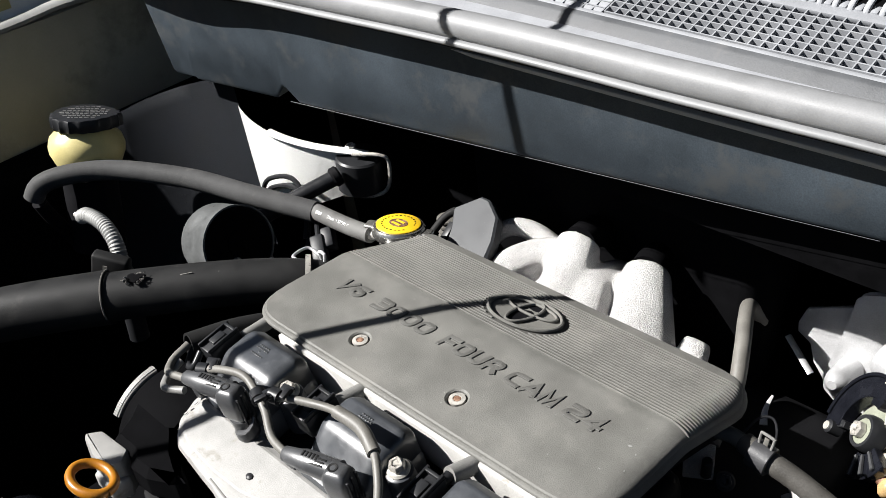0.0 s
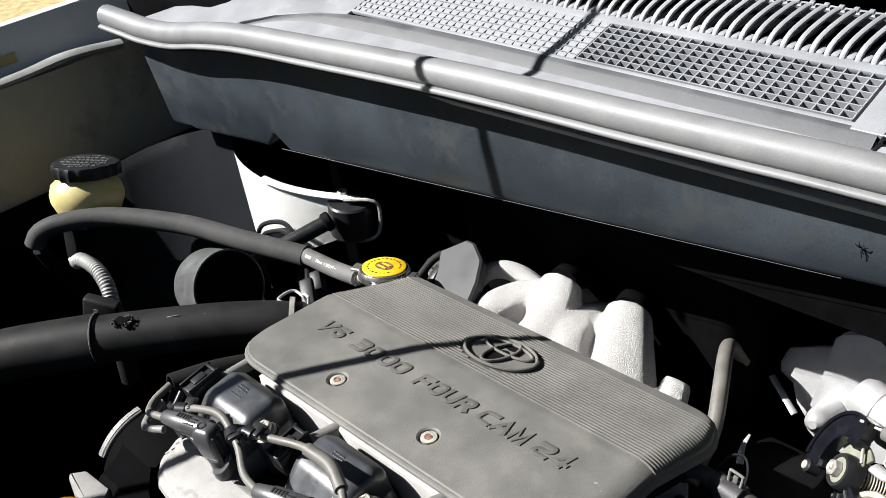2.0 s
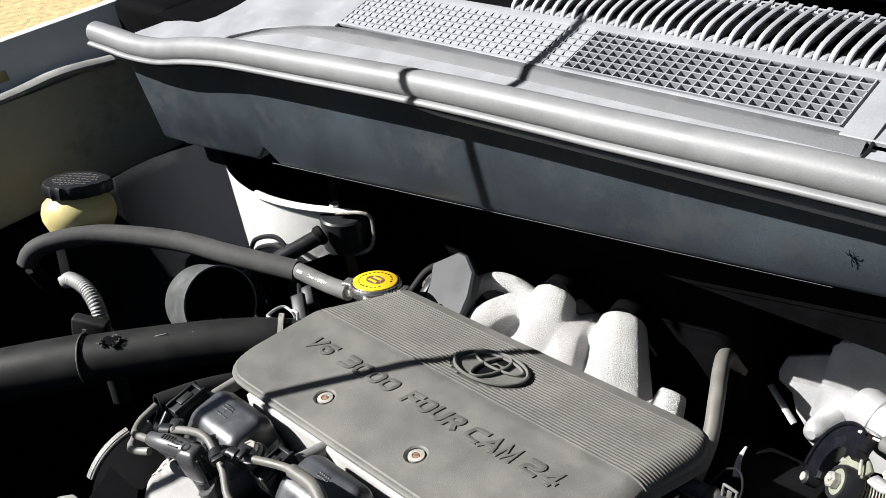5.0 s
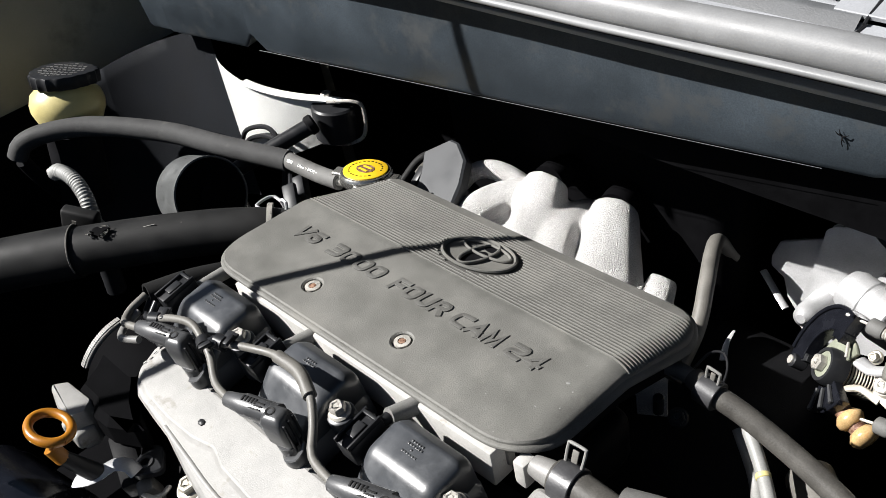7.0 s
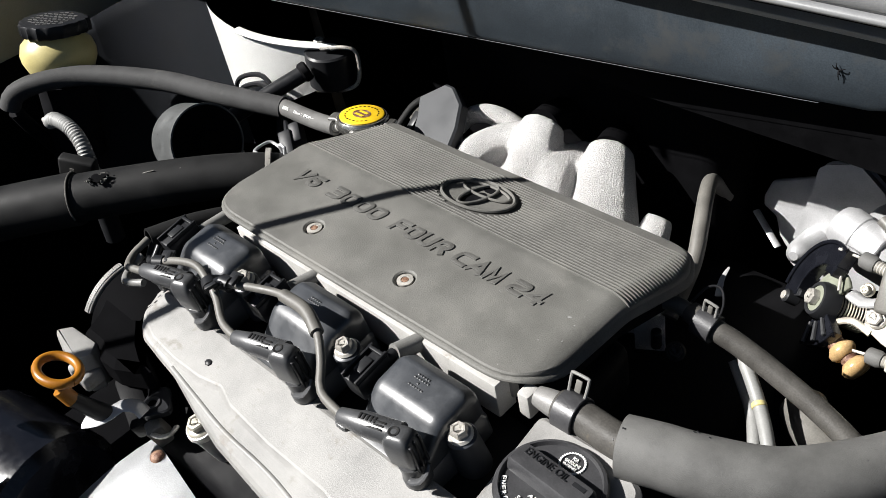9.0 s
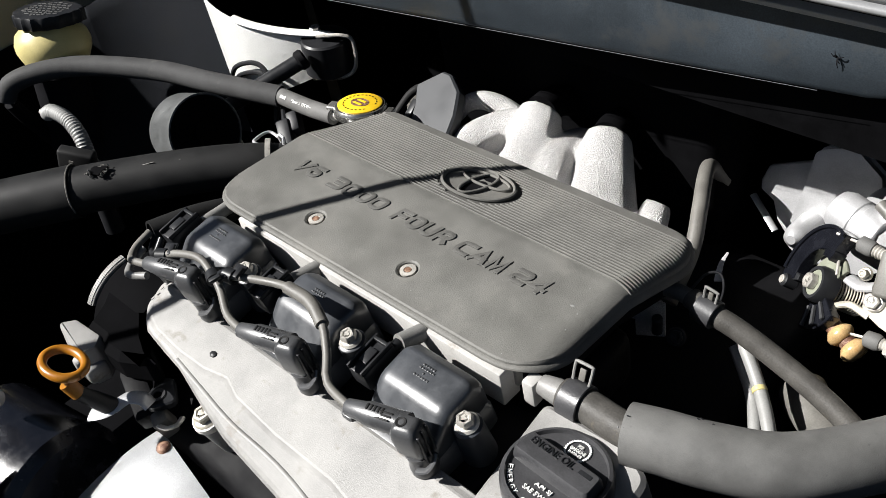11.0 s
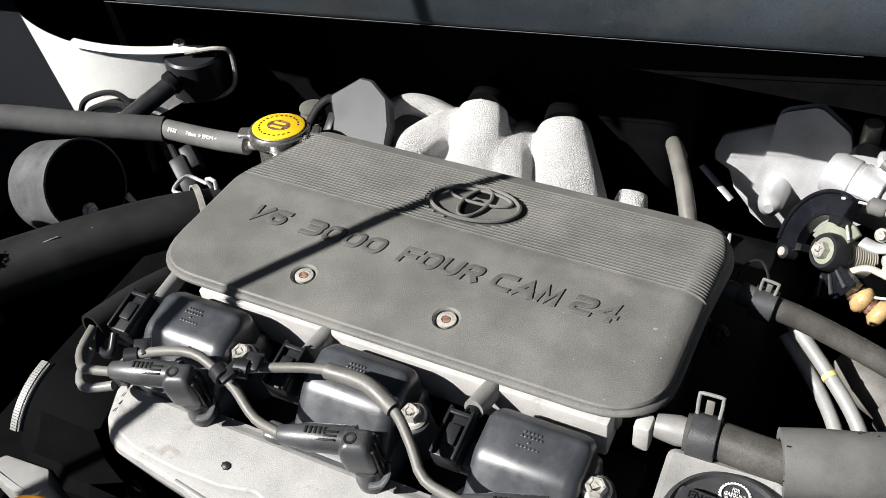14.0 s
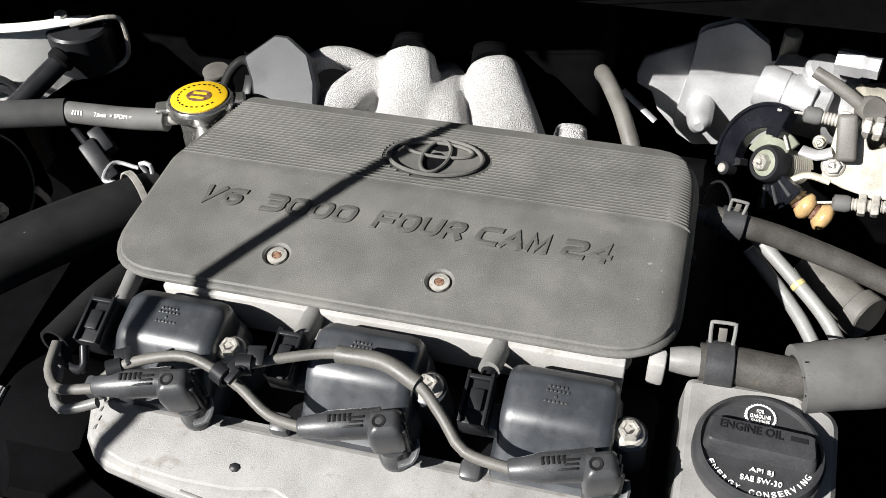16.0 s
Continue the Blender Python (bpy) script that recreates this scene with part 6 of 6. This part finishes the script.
def big_hose():
    h = thing("insulated_hose", (0.27, -0.03, 0.93), "thick hose in grey foam insulation with nicks", "hose")
    way = [(0.216, -0.050, 0.942), (0.235, -0.044, 0.943), (0.262, -0.035, 0.942), (0.295, -0.016, 0.938), (0.325, 0.020, 0.932), (0.355, 0.075, 0.92), (0.385, 0.15, 0.90)]
    part("sleeve", tube(way, (0.0188, 0.0215), 30, 0.005, wall=0.3), FOAM, h)
    rng = random.Random(7)
    for i in range(26):
        k = rng.uniform(0, 0.62)
        p = Vector(way[0]).lerp(Vector(way[3]), k)
        a = rng.uniform(0.2, 2.1)
        d = Vector((0.45 * -math.cos(a) * 0.4, -math.cos(a), math.sin(a))).normalized()
        part("nick", box((rng.uniform(0.0008, 0.0022), 0.0007, 0.0008), axes(p + d * (0.0191 + 0.002 * k / 0.6 * 0.4), d, (1, rng.uniform(-1, 1), 0))), BLACK, h)


big_hose()

for i, way in enumerate(([(0.196, 0.105, 0.880), (0.205, 0.098, 0.878), (0.229, 0.078, 0.868), (0.250, 0.055, 0.862), (0.268, 0.03, 0.85)], [(0.198, 0.10, 0.868), (0.222, 0.082, 0.852), (0.238, 0.06, 0.848), (0.252, 0.035, 0.842)])):
    w = thing("loom_tube", way[0], "pale grey wiring tube with tape bands", "wiring", "loom tubes")
    part("tube", tube(way, 0.0048, 14, 0.005), WIRE, w)
    p, q = Vector(way[2]), Vector(way[3])
    part("tape", cyl(0.0052, 0.004, axes(p.lerp(q, 0.05 + 0.5 * i), q - p), 18, 0.0005), TANK if i == 0 else BLACK, w, "narrow tape band")


def cone_duct():
    c = thing("pipe_stub", (0.265, 0.09, 0.82), "dull metal pipe stub under the heater hose", "pipe")
    part("cone", lathe([(0.017, 0), (0.0165, 0.02), (0.0135, 0.046), (0.015, 0.05), (0.0155, 0.058)], axes((0.243, 0.118, 0.832), (0.62, -0.6, 0.12)), 24), LEAD, c)
    part("band", cyl(0.0168, 0.012, axes((0.275, 0.086, 0.838), (0.62, -0.6, 0.12)), 24), LEAD, c)


cone_duct()


def oil_filler():
    o = thing("oil_filler_cap", (0.199, -0.095, 0.9), "black oil filler cap with white printed text", "oil cap")
    up = Vector((0.02, -0.22, 1)).normalized()
    m = axes((0.1995, -0.0962, 0.934), up, (1, 0.03, 0))
    part("housing", loft(rounded([(-0.040, -0.048, 0.006), (0.040, -0.048, 0.006), (0.042, 0.030, 0.012), (0.020, 0.040, 0.010), (-0.038, 0.040, 0.006)], 4), [(0, -0.06), (0, -0.008), (0.003, -0.005)], m), HEAD, o, "pale cast filler housing")
    m = axes((0.1992, -0.0958, 0.9345), Vector((0.0, 0.08, 1)), (1, 0.02, 0)) @ Matrix.Diagonal((0.94, 0.94, 1, 1))
    cap = part("cap", lathe([(0.0335, -0.005), (0.035, -0.002), (0.035, 0.006), (0.0335, 0.009), (0.0315, 0.0095), (0.0305, 0.007), (0.010, 0.0065)], m, 56), CAPGREY, o, "round black cap", angle=45)
    grip = rounded([(-0.0305, -0.0105, 0.004), (0.0305, -0.0105, 0.004), (0.029, 0.010, 0.004), (-0.029, 0.010, 0.004)], 4)
    part("grip", loft(grip, [(0, 0.004), (0.0012, 0.0135), (0.0026, 0.0155), (0.0045, 0.0158)], m @ pose(0, 0.0015, 0, 0, 0, -4), True), CAPGREY, cap)
    part("grip_text", letters("ENGINE OIL", m @ pose(-0.0225, 0.0035, 0.0158, 0, 0, -4), 0.033, 0.0050, 0.0007), BLACK, cap, "moulded black lettering")
    part("can_symbol", box((0.009, 0.003, 0.0005), m @ pose(0.019, 0.003, 0.0159, 0, 0, -4), 0.0), BLACK, cap)
    part("text", letters("API SJ", m @ pose(-0.0052, -0.0160, 0.0074, 0, 0, -3), 0.0125, 0.0032, 0.0004), WHITE, cap)
    part("text", letters("SAE 5W-30", m @ pose(-0.0098, -0.0212, 0.0074, 0, 0, -3), 0.0215, 0.0032, 0.0004), WHITE, cap)
    words = "ENERGY CONSERVING"
    bms = []
    for i, ch in enumerate(words):
        if ch == " ":
            continue
        a = radians(-152 + 124 * i / (len(words) - 1))
        r = 0.0283
        bms.append(letters(ch, m @ pose(r * math.cos(a), r * math.sin(a), 0.0072, 0, 0, math.degrees(a) + 90), None if ch == "I" else 0.0026, 0.0032, 0.0004, centre=True))
    part("text", joined(*bms), WHITE, cap)
    # toothed round badge
    bc = m @ Matrix.Translation((0.0005, 0.0205, 0.0072))
    ring = [((0.0088 if k % 2 else 0.0081) * math.cos(math.pi * k / 30), (0.0088 if k % 2 else 0.0081) * math.sin(math.pi * k / 30)) for k in range(60)]
    ring_in = [(0.0072 * math.cos(math.pi * k / 30), 0.0072 * math.sin(math.pi * k / 30)) for k in range(60)]
    bm = bmesh.new()
    vo, vi = [bm.verts.new((x, y, 0.0005)) for x, y in ring], [bm.verts.new((x, y, 0.0005)) for x, y in ring_in]
    wo = [bm.verts.new((x, y, -0.0003)) for x, y in ring]
    for k in range(60):
        bm.faces.new((vo[k], vo[(k + 1) % 60], vi[(k + 1) % 60], vi[k]))
        bm.faces.new((wo[k], wo[(k + 1) % 60], vo[(k + 1) % 60], vo[k]))
    bm.transform(bc)
    part("badge", bm, WHITE, cap, "white toothed badge")
    for j, wd in enumerate(("FOR", "GASOLINE", "ENGINES")):
        part("badge_text", letters(wd, bc @ Matrix.Translation((0, 0.0036 - 0.0034 * j, 0.0002)), (0.0040, 0.0112, 0.0098)[j], 0.0022, 0.0004, centre=True), WHITE, cap)


oil_filler()


# ---- belt end and front of the engine ----
def dipstick():
    d = thing("dipstick", (-0.146, -0.231, 0.9), "orange plastic dipstick ring on a black tube", "dipstick")
    m = axes((-0.148, -0.230, 0.928), (0.12, 0.30, 1), (1, 0.1, 0))
    pts = [m @ Vector((0.0172 * math.cos(a), 0.0135 * math.sin(a), 0)) for a in np.linspace(0, 2 * math.pi, 33)]
    part("ring", tube(pts, 0.0035, 12, 0.02, squash=1.1), ORANGE, d)
    part("root", tube([(-0.1375, -0.2375, 0.921), (-0.1335, -0.2345, 0.909)], 0.0058, 12, 0.004), ORANGE, d)
    part("tube", tube([(-0.1335, -0.2345, 0.910), (-0.1315, -0.228, 0.897), (-0.1295, -0.2210, 0.883)], (0.0055, 0.0075), 14, 0.004), BLACK, d)


dipstick()


def belt_cover():
    t = thing("timing_cover", (-0.21, -0.13, 0.8), "black plastic timing belt cover, near-black for its shadow, with a pale toothed rim", "timing cover")
    m = axes((-0.178, -0.132, 0.858), (-1, 0.0, 0.0), (0, -1, 0))
    # The shadow over the shell is put into its near-black colour.
    part("shell", lathe([(0.050, -0.006), (0.052, 0.0), (0.052, 0.050), (0.046, 0.058), (0.02, 0.06)], m, 48), DARKSET, t)
    rim = [(r * math.cos(radians(a)), r * math.sin(radians(a))) for r, angles in ((0.0540, range(38, 91, 4)), (0.0485, range(90, 37, -4))) for a in angles]
    part("rim", plate(rim, 0.007, m @ Matrix.Translation((0, 0, 0.052)), 0.0006), HEAD, t, "pale toothed rim")
    for i in range(26):
        a = radians(39 + 50 * i / 25)
        part("tooth", box((0.0012, 0.0016, 0.0050), m @ pose(0.0543 * math.cos(a), 0.0543 * math.sin(a), 0.0560, 0, 0, math.degrees(a))), HEAD, t)


belt_cover()


def mount_block():
    b = thing("mount_bracket", (-0.21, -0.2, 0.87), "pale cast bracket block beside the timing cover", "bracket")
    top = [(-0.2284, -0.2045), (-0.2019, -0.2115), (-0.1800, -0.2130), (-0.1756, -0.1997), (-0.1841, -0.1899), (-0.2179, -0.1924)]
    part("block", loft(rounded([(x, y, 0.004) for x, y in top], 4), [(0.002, 0.862), (-0.001, 0.884), (0.0, 0.897), (0.0012, 0.8995), (0.0035, 0.900)]), HEAD, b)
    part("step", span((-0.200, -0.2165, 0.870), (-0.172, -0.198, 0.886), 0.004, 3), HEAD, b)
    # Cast shadow beside the block, made as a black plate in its outline.
    edge = [(-0.2391, -0.1293), (-0.2309, -0.1547), (-0.2144, -0.1735), (-0.2044, -0.1916), (-0.1775, -0.1917), (-0.1690, -0.1975), (-0.1500, -0.1960), (-0.1280, -0.1850), (-0.1150, -0.1780), (-0.1341, -0.1740), (-0.1502, -0.1676), (-0.1722, -0.1531), (-0.2069, -0.1153)]
    part("shadow_plate", plate(rounded([(x, y, 0.006) for x, y in edge], 4), 0.03, Matrix.Translation((0, 0, 0.872)), 0.006), DARKSET, b, "black plate in the outline of a cast shadow")
    part("tail", box((0.05, 0.02, 0.02), Matrix.Translation((-0.140, -0.195, 0.862)) @ pose(0, 0, 0, 8, 14, -20), 0.004), DARKMETAL_SHADE, b)


mount_block()


def lower_front():
    k = thing("lifting_bracket", (-0.1, -0.2, 0.86), "dark lifting bracket with bolts at the head", "bracket")
    part("plate", plate(rounded([(x, y, 0.006) for x, y in ((-0.1240, -0.199), (-0.1139, -0.2030), (-0.1000, -0.185), (-0.1219, -0.172), (-0.1330, -0.1799))], 4), 0.007, Matrix.Translation((0, 0, 0.867)), 0.0012), BLACK, k)
    part("eye", lathe([(0.0034, 0), (0.0062, 0), (0.0060, 0.0016), (0.0036, 0.0016), (0.0034, 0)], axes((-0.1176, -0.1903, 0.8735), (0, 0, 1)), 24, close=False), CAPGREY, k)
    # Thin black disc on the solid plate, standing for the hole's dark inside.
    part("hole", cyl(0.0034, 0.0006, Matrix.Translation((-0.1176, -0.1903, 0.8738)), 20), DARKSET, k)
    part("foot", box((0.016, 0.014, 0.02), Matrix.Translation((-0.108, -0.198, 0.856)) @ pose(0, 0, 0, 15, 0, -20), 0.003), LEAD, k)
    part("rolled_edge", tube([(-0.1060, -0.2010, 0.858), (-0.1031, -0.2040, 0.862), (-0.0950, -0.2020, 0.863), (-0.0910, -0.1950, 0.863), (-0.0944, -0.1884, 0.862)], 0.0030, 8, 0.003, squash=0.6), STEEL, k)
    solid("heat_tab", tube([(-0.1385, -0.2345, 0.8810), (-0.1300, -0.2275, 0.8825), (-0.1262, -0.2190, 0.8835), (-0.1250, -0.2090, 0.8840), (-0.1175, -0.2015, 0.8820), (-0.112, -0.200, 0.876)], 0.0068, 12, 0.004, squash=0.3), ALLOY, "bright bent metal tab beside the dipstick tube", "bracket")
    s = thing("heat_shield", (-0.09, -0.25, 0.8), "pale sheet metal exhaust heat shield with rust spots", "heat shield")
    bm = bmesh.new()
    rows = []
    for i in range(15):
        u = i / 14
        row = []
        for j in range(13):
            v = j / 12
            x = -0.126 + 0.20 * u - 0.030 * v
            fall = 0.0 if u > 0.12 else (0.12 - u) * 0.12
            row.append(bm.verts.new((x, -0.200 - 0.17 * v - 0.03 * u, 0.850 - 0.085 * v * v - fall - 0.02 * u + (0.0 if i < 14 else -0.03))))
        rows.append(row)
    for a, b in zip(rows, rows[1:]):
        for j in range(12):
            bm.faces.new((a[j], a[j + 1], b[j + 1], b[j]))
    bmesh.ops.solidify(bm, geom=list(bm.faces), thickness=0.0015)
    part("sheet", bm, SHIELD, s, angle=50)
    part("bolt_patch", lathe([(0.006, 0), (0.005, 0.002), (0.003, 0.003)], axes((-0.0975, -0.2105, 0.8465), (0.0, -0.1, 1)), 16), RUSTY, s, "rusty bolt spot")
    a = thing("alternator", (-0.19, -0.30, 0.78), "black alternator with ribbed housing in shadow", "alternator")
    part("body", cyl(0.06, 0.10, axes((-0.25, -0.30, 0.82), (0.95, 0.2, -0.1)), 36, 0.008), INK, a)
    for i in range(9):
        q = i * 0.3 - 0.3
        part("fin", box((0.07, 0.002, 0.008), axes((-0.22, -0.30, 0.82), (0.95, 0.2, -0.1)) @ pose(0.060 * math.cos(q), 0.060 * math.sin(q), 0.05, 90, 0, math.degrees(q) + 90)), DARKMETAL_SHADE, a)
    part("stud", cyl(0.008, 0.022, axes((-0.205, -0.275, 0.890), (0.3, -0.4, 0.8)), 18, 0.002), ALLOY, a, "pale stud and nut")


lower_front()
